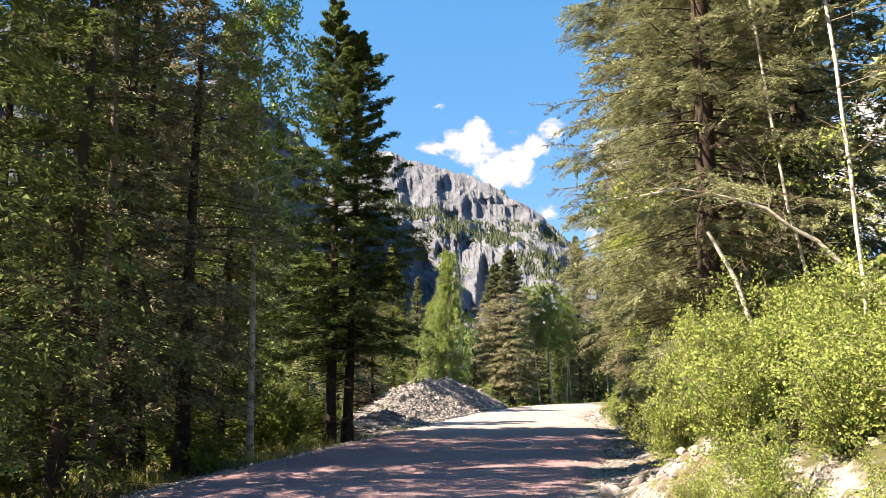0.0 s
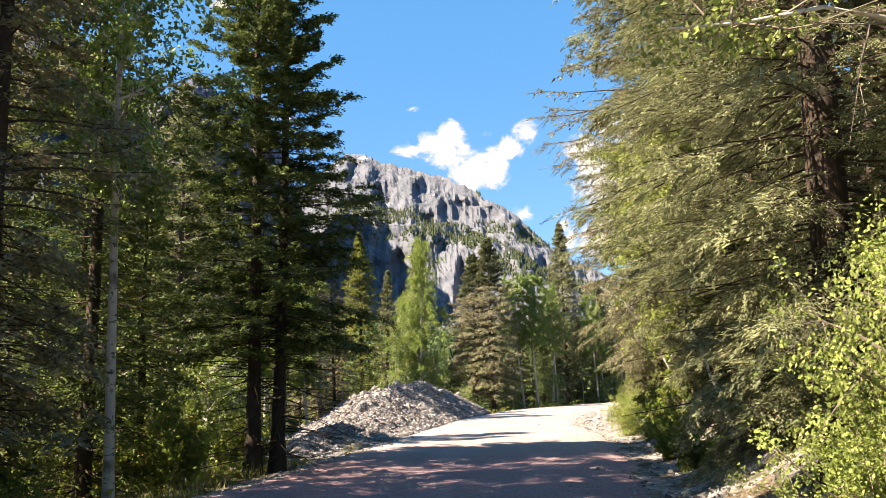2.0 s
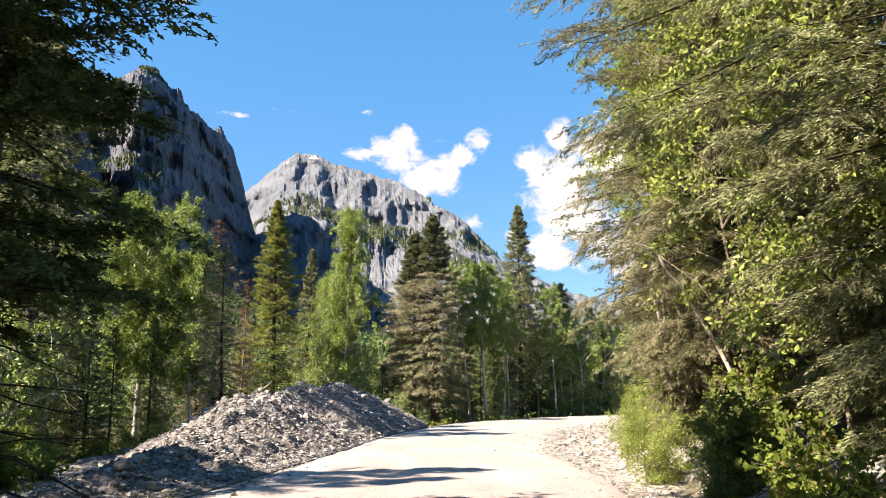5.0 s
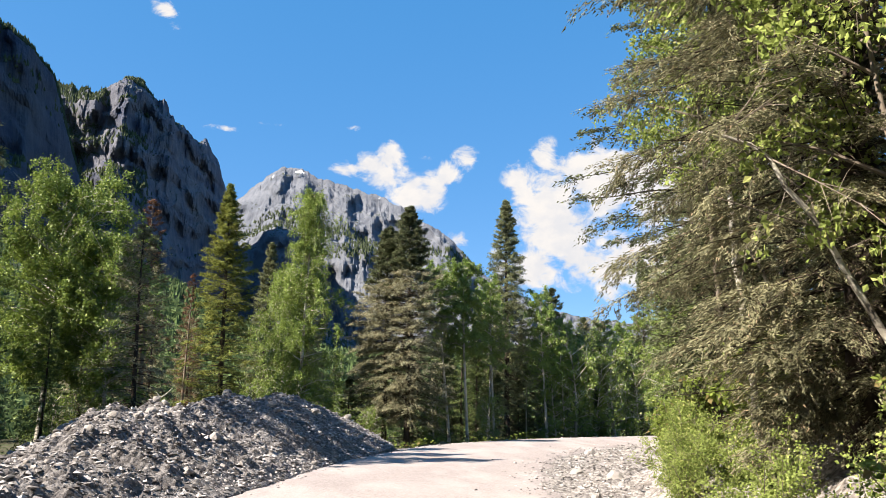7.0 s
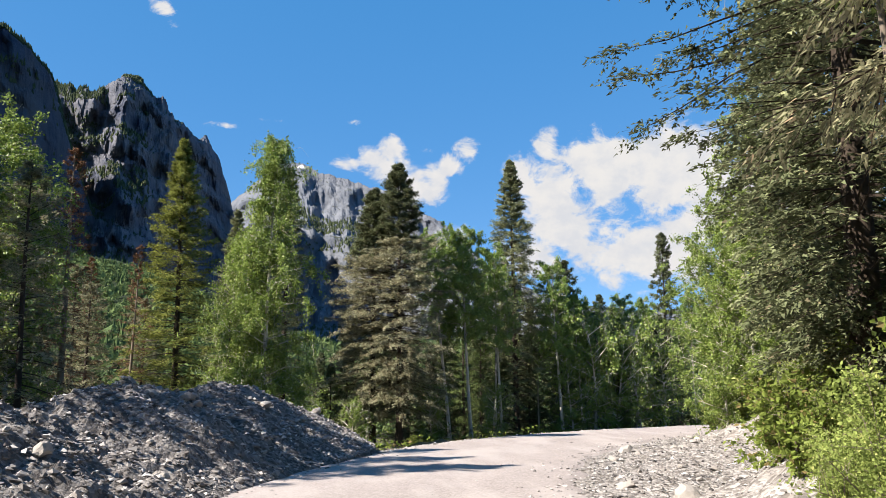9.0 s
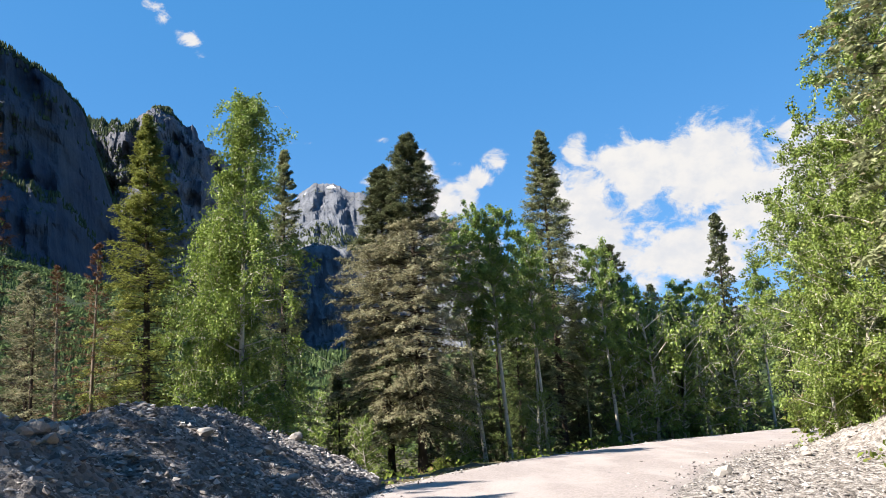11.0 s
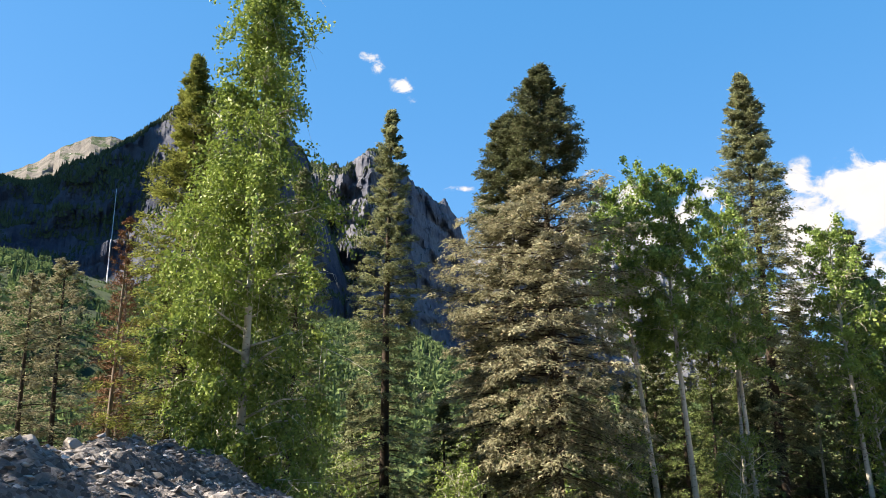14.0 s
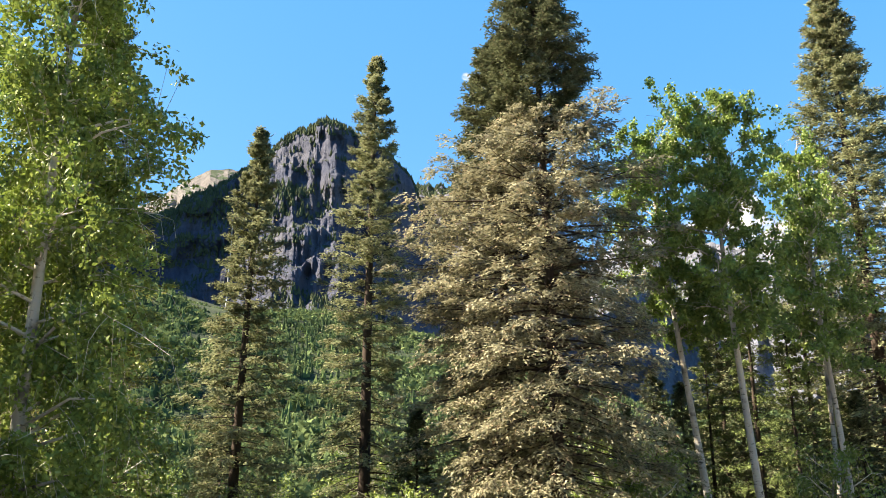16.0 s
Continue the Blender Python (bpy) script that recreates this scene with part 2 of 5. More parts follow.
m, n = material("stone")
place = n.add("ShaderNodeTexCoord").outputs["Object"]
isle = n.add("ShaderNodeObjectInfo").outputs["Random"]
col = n.mix(n.math("MULTIPLY_ADD", n.noise(place, 9.0, 6.0, 0.7), 0.6, n.math("MULTIPLY", isle, 0.4)), (0.14, 0.122, 0.112), (0.44, 0.41, 0.385))
surface(n, col, 0.9, n.noise(place, 25.0, 5.0), 0.6, 0.02)
MAT["stone"] = m
m, n = material("rubble")
isle = n.add("ShaderNodeNewGeometry").outputs["Random Per Island"]
col = n.mix(n.math("POWER", isle, 1.6), (0.085, 0.078, 0.077), (0.50, 0.475, 0.465))
surface(n, col, 0.92)
MAT["rubble"] = m

# ground: forest litter, grass, and bare earth on the cut bank
m, n = material("forest_ground")
place = n.add("ShaderNodeTexCoord").outputs["Object"]
bare_node, far_node = n.add("ShaderNodeAttribute"), n.add("ShaderNodeAttribute")
bare_node.attribute_name, far_node.attribute_name = "bare", "far"
bare, far = bare_node.outputs["Fac"], far_node.outputs["Fac"]
big, fine = n.noise(place, 0.35, 5.0, 0.6), n.noise(place, 7.0, 8.0, 0.7)
litter = n.mix(n.ramp(fine, 0.3, 0.7), (0.056, 0.0416, 0.028), (0.176, 0.136, 0.092))
litter = n.mix(n.math("MULTIPLY", n.ramp(big, 0.42, 0.62), 0.8), litter, (0.072, 0.084, 0.028))
cell = n.add("ShaderNodeTexVoronoi", {"Vector": place, "Scale": 6.0})
earth = n.mix(n.ramp(n.math("ADD", n.math("MULTIPLY", fine, 0.6), n.math("MULTIPLY", n.noise(place, 1.3, 4.0), 0.5)), 0.3, 0.75), (0.15, 0.132, 0.122), (0.35, 0.322, 0.303))
bits = n.add("ShaderNodeTexVoronoi", {"Vector": place, "Scale": 15.0})
for stones, share in ((cell, 0.5), (bits, 0.45)):
    tone = n.add("ShaderNodeSeparateColor", {0: stones.outputs["Color"]}).outputs[0]
    earth = n.mix(n.math("MULTIPLY", n.ramp(tone, 0.6, 0.8), share), earth, (0.43, 0.405, 0.39))
    earth = n.mix(n.math("MULTIPLY", n.ramp(tone, 0.4, 0.2), share), earth, (0.10, 0.086, 0.078))
edge = n.math("ADD", bare, n.math("MULTIPLY", n.math("SUBTRACT", n.noise(place, 1.1, 5.0, 0.65), 0.5), 1.1))
col = n.mix(n.ramp(edge, 0.42, 0.6), litter, earth)
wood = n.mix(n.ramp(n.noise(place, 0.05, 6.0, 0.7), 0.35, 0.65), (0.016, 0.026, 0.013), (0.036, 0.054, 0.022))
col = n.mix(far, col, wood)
surface(n, col, 0.95, n.math("ADD", fine, n.math("MULTIPLY", n.math("ADD", cell.outputs["Distance"], bits.outputs["Distance"]), -0.7)), 0.9, 0.07)
MAT["ground"] = m

# ---- mesh helpers ----


def fast_mesh(name, verts, faces, mat, smooth=False):
    """A mesh from arrays: faces all have the same number of corners."""
    verts, faces = np.asarray(verts, dtype=np.float32), np.asarray(faces, dtype=np.int32)
    me = bpy.data.meshes.new(name)
    k = faces.shape[1]
    me.vertices.add(len(verts))
    me.vertices.foreach_set("co", verts.ravel())
    me.loops.add(faces.size)
    me.loops.foreach_set("vertex_index", faces.ravel())
    me.polygons.add(len(faces))
    me.polygons.foreach_set("loop_start", np.arange(0, faces.size, k, dtype=np.int32))
    me.polygons.foreach_set("use_smooth", np.full(len(faces), smooth))
    me.update(calc_edges=True)
    me.materials.append(mat)
    return me


def child(name, me, parent, label=""):
    ob = new(name, me)
    ob.parent = parent
    return tagged(ob, label)


def grid_faces(nu, nv):
    i, j = np.meshgrid(np.arange(nu - 1), np.arange(nv - 1), indexing="ij")
    a = (i * nv + j).ravel()
    return np.stack([a, a + nv, a + nv + 1, a + 1], 1)


def fbm(x, y, scale, octaves=4, seed=0.0):
    """Smooth value noise on arrays, from sums of turned sines."""
    x, y = np.asarray(x, float) * scale, np.asarray(y, float) * scale
    out, amp = np.zeros(np.broadcast(x, y).shape), 1.0
    for k in range(octaves):
        a = 1.3 + 2.1 * k + seed
        u, v = x * math.cos(a) - y * math.sin(a), x * math.sin(a) + y * math.cos(a)
        out += amp * (np.sin(u + 1.7 * np.sin(v * 0.8 + a)) * np.cos(v * 1.1 + 1.3 * np.sin(u * 0.7 + 2 * a)))
        amp, x, y = amp * 0.52, x * 2.03, y * 2.03
    return out


def smooth(v, lo, hi):
    t = np.clip((np.asarray(v, float) - lo) / (hi - lo), 0, 1)
    return t * t * (3 - 2 * t)


def curve_through(points, values):
    """Smooth interpolation of values over sorted keys."""
    keys, vals = np.array(points, float), np.array(values, float)
    slope = np.gradient(vals, keys)

    def f(q):
        q = np.clip(np.asarray(q, float), keys[0], keys[-1])
        i = np.clip(np.searchsorted(keys, q) - 1, 0, len(keys) - 2)
        h = keys[i + 1] - keys[i]
        t = (q - keys[i]) / h
        return (vals[i] * (2 * t**3 - 3 * t**2 + 1) + slope[i] * h * (t**3 - 2 * t**2 + t)
                + vals[i + 1] * (3 * t**2 - 2 * t**3) + slope[i + 1] * h * (t**3 - t**2))
    return f


def tube(points, radii, sides=8):
    """A tapered tube along points: vertices and quads (closed with a point at the end)."""
    pts, verts = np.asarray(points, float), []
    tang = np.gradient(pts, axis=0)
    tang /= np.linalg.norm(tang, axis=1)[:, None] + 1e-9
    ref = np.array([1.0, 0.03, 0.05]) if abs(tang[0][0]) < 0.8 else np.array([0.0, 1.0, 0.1])
    ang = np.linspace(0, 2 * math.pi, sides, endpoint=False)
    for p, t, r in zip(pts, tang, radii):
        u = np.cross(t, ref)
        u /= np.linalg.norm(u)
        v = np.cross(t, u)
        verts.append(p + r * (np.cos(ang)[:, None] * u + np.sin(ang)[:, None] * v))
    verts = np.concatenate(verts)
    a = np.arange(sides)
    b = (a + 1) % sides
    faces = np.concatenate([np.stack([k * sides + a, k * sides + b, (k + 1) * sides + b, (k + 1) * sides + a], 1) for k in range(len(pts) - 1)])
    return verts, faces


def join(pieces):
    verts, faces, base = [], [], 0
    for v, f in pieces:
        verts.append(v)
        faces.append(f + base)
        base += len(v)
    return np.concatenate(verts), np.concatenate(faces)


# ---- road and ground ----
ROAD_X = curve_through([-60, -20, 0, 13, 22, 32, 43, 51, 60, 66, 71, 76, 82], [-7, -2.6, -1.7, -1.4, 0.8, 2.7, 4.1, 6.2, 10.2, 14.8, 20.0, 29.0, 60.0])
ROAD_T = np.concatenate([np.arange(-60, 60, 0.5), np.arange(60, 82.01, 0.12)])
ROAD_P = np.stack([ROAD_X(ROAD_T), ROAD_T], 1)
ROAD_D = np.gradient(ROAD_P, axis=0)
ROAD_D /= np.linalg.norm(ROAD_D, axis=1)[:, None]
ROAD_W = curve_through([-60, 0, 13, 22, 32, 43, 51, 60, 70, 82], [3.2, 3.3, 3.4, 3.5, 3.3, 2.95, 3.0, 3.2, 2.9, 2.8])(ROAD_T)
ROAD_Z = curve_through([-60, 0, 30, 45, 60, 82], [0.2, 0.0, 0.0, -0.2, -0.32, -0.45])(ROAD_T)


def road_coords(x, y):
    """Signed distance from the road's middle (right is positive), half width and height there."""
    x, y = np.ravel(x).astype(float), np.ravel(y).astype(float)
    s, w, z, along = (np.empty(len(x)) for _ in range(4))
    for k in range(0, len(x), 4000):
        px, py = x[k:k + 4000, None], y[k:k + 4000, None]
        i = np.argmin((px - ROAD_P[:, 0])**2 + (py - ROAD_P[:, 1])**2, axis=1)
        dx, dy = px[:, 0] - ROAD_P[i, 0], py[:, 0] - ROAD_P[i, 1]
        side = np.sign(dx * ROAD_D[i, 1] - dy * ROAD_D[i, 0])
        s[k:k + 4000], w[k:k + 4000], z[k:k + 4000], along[k:k + 4000] = side * np.hypot(dx, dy), ROAD_W[i], ROAD_Z[i], ROAD_T[i]
    return s, w, z, along


HILL_EL = curve_through([-180, -120, -60, -45, -38, -33.6, -29.5, -20, -12, -8.5, -3, 10, 40, 120, 180], [7, 9, 11, 12.5, 12.3, 10.4, 10.2, 8.8, 7.3, 5.0, 3.6, 3.2, 5.0, 8, 7])
BANK_H = curve_through([-60, 0, 10, 20, 28, 36, 45, 52, 58, 66, 82], [1.4, 1.4, 1.3, 1.1, 1.0, 1.4, 1.35, 1.3, 1.2, 0.8, 0.6])


def apron(y):
    """How far the bank stands back from the road on the outside of the bend."""
    return 2.6 * smooth(y, 44, 50) * (1 - smooth(y, 61, 67))


def ground_height(x, y):
    x, y = np.ravel(x).astype(float), np.ravel(y).astype(float)
    s, w, z, along = road_coords(x, y)
    e = np.abs(s) - w
    rough = 0.11 * fbm(x, y, 0.9, 4) + 0.075 * fbm(x, y, 3.1, 4, 1.0)
    bank = BANK_H(along)
    lip = 0.35 + 1.1 * smooth(along, 34, 41) * (1 - smooth(along, 58, 64)) + 0.25 * fbm(x * 0 + 3, along, 0.35, 3) + apron(along)
    right = bank * smooth(e, lip, lip + 2.9 + 0.6 * fbm(x, y, 0.4, 2)) * (1 + 0.14 * fbm(x, y, 1.4, 3, 3.0)) + 0.10 * np.clip(e - 2.5, 0, 60)
    left = -0.10 * smooth(e, 0, 0.8) - 0.13 * np.clip(e - 0.8, 0, 14) - 0.07 * np.clip(e - 15, 0, 40)
    off = np.where(s > 0, right, left) + rough * smooth(e, 0.1, 2.0)
    near = z - 0.03 + np.where(e > -0.4, off * smooth(e, -0.4, 0.2), 0)
    dx, dy = x - 5, y - 40
    r = np.hypot(dx, dy)
    az = np.degrees(np.arctan2(dx, dy))
    hill = np.minimum(r, 1000) * np.tan(np.radians(HILL_EL(az))) * smooth(r, 170, 800) + 8 * fbm(x, y, 0.012, 4) * smooth(r, 150, 500)
    return near * (1 - 0.5 * smooth(r, 120, 400)) + hill


def gz(x, y):
    return float(ground_height([x], [y])[0])


def steps(lo, hi, fine_lo, fine_hi, step, grow=1.16):
    mid = list(np.arange(fine_lo, fine_hi, step))
    d, v = step, fine_lo
    while v > lo:
        d *= grow
        v -= d
        mid.insert(0, v)
    d, v = step, mid[-1]
    while v < hi:
        d *= grow
        v += d
        mid.append(v)
    return np.array(mid)


xs, ys = steps(-4300, 4300, -14, 24, 0.3), steps(-4300, 4300, -4, 86, 0.32)
gx, gy = np.meshgrid(xs, ys, indexing="ij")
height = ground_height(gx, gy)
s_, w_, z_, along_ = road_coords(gx, gy)
e_ = np.abs(s_) - w_
me = fast_mesh("ground", np.stack([gx.ravel(), gy.ravel(), height], 1), grid_faces(len(xs), len(ys)), MAT["ground"], True)
bare = np.where(s_ > 0, (1 - smooth(e_, 2.0 + 1.2 * smooth(along_, 40, 48) + apron(along_), 3.6 + 1.4 * smooth(along_, 40, 48) + apron(along_))) * (0.55 + 0.45 * smooth(along_, 30, 40)), (1 - smooth(e_, 0.2, 1.2)))
a_ = me.attributes.new("bare", "FLOAT", "POINT")
a_.data.foreach_set("value", bare.astype(np.float32))
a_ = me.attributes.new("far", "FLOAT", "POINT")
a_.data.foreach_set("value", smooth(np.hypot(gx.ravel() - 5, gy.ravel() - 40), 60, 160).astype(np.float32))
tagged(new("ground", me), "forest ground with needle litter, grass and a pale earth bank", "ground", kind="structure")

# the road: a ribbon with faint wheel tracks
nv = 25
u = np.linspace(-1, 1, nv)
lat = u[None, :] * (ROAD_W[:, None] + 0.15 + 0.18 * fbm(ROAD_T, ROAD_T * 0, 0.8, 3)[:, None])
rx = ROAD_P[:, :1] + ROAD_D[:, 1:] * lat
ry = ROAD_P[:, 1:] - ROAD_D[:, :1] * lat
rz = ROAD_Z[:, None] + 0.03 * (1 - u[None, :]**2) - 0.025 * np.exp(-((np.abs(lat) - 0.9) / 0.35)**2) + 0.012 * fbm(rx, ry, 1.5, 3) - 0.10 * (np.abs(u[None, :]) > 0.99)
tagged(new("road", fast_mesh("road", np.stack([rx, ry, rz], 2).reshape(-1, 3), grid_faces(len(ROAD_T), nv), MAT["road"], True)),
       "pale pinkish packed dirt road curving between trees", "road", kind="structure")

# ---- mountains ----


def rough(x, y, z, octaves=5, ridged=False):
    """Fractal noise on arrays."""
    f = (lambda v: noise.ridged_multi_fractal(v, 0.8, 2.1, octaves, 1.0, 2.0) - 1.0) if ridged else (lambda v: noise.fractal(v, 0.62, 2.1, octaves))
    x, y, z = np.broadcast_arrays(x, y, z)
    return np.array([f(Vector(p)) for p in zip(x.ravel(), y.ravel(), z.ravel())]).reshape(x.shape)


def mountain(name, label, mat, far, deep, crest, shape, columns=(60.0, 28.0, 6.0), n_az=300, n_v=120, seed=0.0, jag=0.12, turn=((-90, 0), (90, 0))):
    """A ridge: crest as (azimuth, elevation) from the valley; shape as (way down, drop, reach forward); ribs of a width, depth and tallness."""
    line = curve_through([c[0] for c in crest], [c[1] for c in crest])
    az = np.linspace(crest[0][0], crest[-1][0], n_az)
    el = line(az) + jag * rough(az * 1.6, seed, 0.0, 6)
    v = np.concatenate([np.linspace(-0.4, 0, 8, endpoint=False), np.linspace(0, 1, n_v)])
    A, V = np.meshgrid(np.radians(az), v, indexing="ij")
    back = np.interp(az, [t[0] for t in turn], [t[1] for t in turn])[:, None]
    top = (far + back) * np.tan(np.radians(el))[:, None]
    ks = [s[0] for s in shape]
    arc = A * far
    wob = 0.05 * rough(arc / (columns[0] * 5), seed, V * 3, 3) * smooth(V, 0.03, 0.2) * (1 - smooth(V, 0.8, 1))
    Vw = np.clip(V + wob, 0, 1)
    h = top * (1 - np.where(V >= 0, np.interp(Vw, ks, [s[1] for s in shape]), np.abs(V) * 0.7))
    fwd = np.where(V >= 0, np.interp(Vw, ks, [s[2] for s in shape]), V * 0.8)
    rib = rough(arc / columns[0], seed, h / (columns[0] * columns[2]), 5, True)
    gully = rough(arc / (columns[0] * 4), seed + 9, h / (columns[0] * 8), 4)
    body = smooth(V, 0.0, 0.10) * (1 - 0.5 * smooth(V, 0.75, 1.0))
    ledge = np.abs((h / (columns[0] * 2.3) + 0.9 * gully + 0.15 * rib) % 1 - 0.5) * 2
    r = far + back - deep * fwd - (columns[1] * rib + columns[1] * 3.0 * gully + columns[1] * 0.8 * smooth(ledge, 0.4, 0.8)) * body
    h = h + columns[1] * 0.45 * rough(arc / columns[0], seed + 4, h / columns[0] * 1.5, 5) * smooth(np.abs(V), 0, 0.06)
    x, y, z = r * np.sin(A) + 3, r * np.cos(A) + 30, h - 60 * (V > 0.97)
    me = fast_mesh(name, np.stack([x, y, z], 2).reshape(-1, 3), grid_faces(len(az), len(v)), mat, False)
    ob = tagged(new(name, me), label, "mountain", kind="structure")
    return ob, np.stack([x, y, z], 2), v


def scatter_cones(name, label, spots, mat, size, tall):
    """Many small far conifers in one mesh."""
    rng = np.random.default_rng(len(spots))
    n = len(spots)
    hgt = size * tall * rng.uniform(0.6, 1.25, n)
    rad = size * rng.uniform(0.7, 1.2, n)
    verts, faces = np.zeros((n, 9, 3)), []
    for k in range(4):
        a = rng.uniform(0, 6.28, n)
        a = a * 0 + k * math.pi / 2 + rng.uniform(-0.4, 0.4, n)
        verts[:, k] = np.stack([rad * np.cos(a), rad * np.sin(a), hgt * 0.05], 1)
        verts[:, 4 + k] = np.stack([0.6 * rad * np.cos(a + 0.7), 0.6 * rad * np.sin(a + 0.7), hgt * 0.45], 1)
    verts[:, 8, 2] = hgt
    verts[:, :, 2] -= hgt[:, None] * 0.06
    verts += np.asarray(spots)[:, None, :]
    base = (np.arange(n) * 9)[:, None, None]
    tri = np.array([[0, 1, 8], [1, 2, 8], [2, 3, 8], [3, 0, 8], [4, 5, 8], [5, 6, 8], [6, 7, 8], [7, 4, 8]])
    faces = (base + tri[None]).reshape(-1, 3)
    return tagged(new(name, fast_mesh(name, verts.reshape(-1, 3), faces, mat)), label, "trees", kind="stuff")


PEAK = [(-14, 6.0), (-10.5, 10.5), (-8.5, 13.1), (-7.3, 14.2), (-5.2, 15.75), (-2.4, 15.2), (0, 14.6), (2.0, 14.1), (4.7, 12.6), (6.2, 11.9), (9.2, 9.1), (12, 7.4), (20, 5.5), (27, 6.0), (34, 5.0)]
TOWER = [(-30, 21), (-24, 20.0), (-21, 19.4), (-19, 19.3), (-17.6, 19.2), (-16.6, 20.3), (-15.5, 20.7), (-14.4, 19.7), (-12.8, 18.4), (-11.4, 17.2), (-10.3, 16.8), (-9.3, 14.6), (-8.5, 12.0), (-7.6, 9.0), (-6.0, 6.0), (-3.5, 4.0)]
DOME = [(-62, 14), (-50, 16), (-44, 19.3), (-41.4, 16.9), (-38.5, 16.5), (-35.5, 17.9), (-33.3, 19.5), (-30.9, 21.4), (-28.6, 23.0), (-27.5, 23.3), (-25.2, 22.7), (-23.6, 21.8), (-22.2, 21.0), (-21.0, 19.9), (-20.0, 17.8), (-18.6, 14.0), (-16.6, 9.5), (-14.0, 6.0)]
SNOWY = [(-75, 13), (-55, 14), (-45, 15.5), (-39, 17.6), (-37.2, 18.9), (-35.6, 19.8), (-33.4, 19.9), (-31, 18.5), (-27, 17)]
peak_ob, peak_grid, vv = mountain("mountain_peak", "sunlit grey rock peak with forest ledges and snow traces", MAT["peak_rock"], 3000.0, 1500.0, PEAK,
                                  [(0, 0, 0), (0.06, 0.05, 0.02), (0.36, 0.30, 0.17), (0.5, 0.45, 0.42), (0.75, 0.78, 0.54), (1, 1, 1)], (80.0, 24.0, 2.5), 400, 150, 0.3, 0.16, ((-14, 380), (10, -380), (34, -800)))
tower_ob, tower_grid, vv2 = mountain("mountain_tower", "grey rock tower with steep shaded cliffs", MAT["hazy_tower_rock"], 2000.0, 900.0, TOWER,
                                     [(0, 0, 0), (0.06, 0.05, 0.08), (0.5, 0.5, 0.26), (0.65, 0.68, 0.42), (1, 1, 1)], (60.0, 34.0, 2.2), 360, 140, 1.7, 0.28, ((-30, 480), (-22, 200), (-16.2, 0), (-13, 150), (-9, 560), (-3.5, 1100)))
dome_ob, dome_grid, vv3 = mountain("mountain_dome", "wooded dome above columned dark rock cliffs", MAT["hazy_cliff_rock"], 1500.0, 850.0, DOME,
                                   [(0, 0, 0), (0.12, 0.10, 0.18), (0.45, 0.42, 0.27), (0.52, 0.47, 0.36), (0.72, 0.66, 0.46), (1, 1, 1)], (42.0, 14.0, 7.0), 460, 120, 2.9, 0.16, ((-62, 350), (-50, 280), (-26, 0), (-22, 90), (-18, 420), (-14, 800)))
snowy_ob, snowy_grid, vv4 = mountain("mountain_ridge", "far brown ridge with snow patches", MAT["ridge_rock"], 3300.0, 1200.0, SNOWY,
                                     [(0, 0, 0), (0.3, 0.25, 0.3), (0.6, 0.6, 0.5), (1, 1, 1)], (150.0, 30.0, 2.0), 160, 50, 4.1, 0.12)

# unseen ridge added on the sun's side to shadow the feet of the cliffs
SHADOW_RIDGE = [(-112, 12), (-96, 18), (-84, 24.5), (-74, 28.5), (-66, 31), (-60, 34), (-56, 35), (-53.5, 32), (-51.5, 23.5), (-50, 16)]
mountain("mountain_shoulder", "unseen ridge added to cast shadow on the cliffs", MAT["hazy_cliff_rock"], 1800.0, 500.0, SHADOW_RIDGE,
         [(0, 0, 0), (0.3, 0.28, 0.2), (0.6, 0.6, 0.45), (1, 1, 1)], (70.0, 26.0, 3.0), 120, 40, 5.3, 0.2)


def pick(grid, v, lo, hi, count, seed, keep=None):
    rng = np.random.default_rng(seed)
    rows = np.nonzero((v >= lo) & (v <= hi))[0]
    i, j = rng.integers(1, grid.shape[0] - 1, count), rng.choice(rows, count)
    ok = np.ones(count, bool)
    p = grid[i, j]
    if keep is not None:
        ok = fbm(p[:, 0], p[:, 2] * 3, keep[0], 3, seed) > keep[1]
    jit = rng.uniform(-0.5, 0.5, (count, 1))
    return (p + (grid[np.clip(i + 1, 0, grid.shape[0] - 1), j] - p) * jit)[ok]


far_spots = np.concatenate([
    pick(dome_grid, vv3, -0.02, 0.13, 5200, 1), pick(dome_grid[:330], vv3, 0.12, 0.40, 4600, 12, (0.011, 0.05)), pick(dome_grid, vv3, 0.14, 0.53, 5200, 2, (0.02, 0.35)), pick(dome_grid, vv3, 0.70, 0.95, 3200, 3),
    pick(tower_grid[:165], vv2, -0.02, 0.03, 900, 4), pick(tower_grid[:215], vv2, 0.03, 0.45, 9000, 5, (0.012, -0.05)), pick(tower_grid, vv2, 0.6, 0.95, 1500, 6)])
scatter_cones("far_conifers", "dark conifers covering the cliff tops and slopes", far_spots, MAT["far_conifer"], 3.0, 3.6)
peak_spots = np.concatenate([pick(peak_grid, vv, 0.33, 0.56, 6500, 7, (0.006, -0.2)), pick(peak_grid, vv, 0.76, 0.95, 1800, 8), pick(peak_grid[150:], vv, 0.0, 0.3, 3600, 9, (0.007, 0.25))])
scatter_cones("ledge_conifers", "tiny dark conifers on the ledges of the peak", peak_spots, MAT["far_conifer"], 3.6, 3.6)

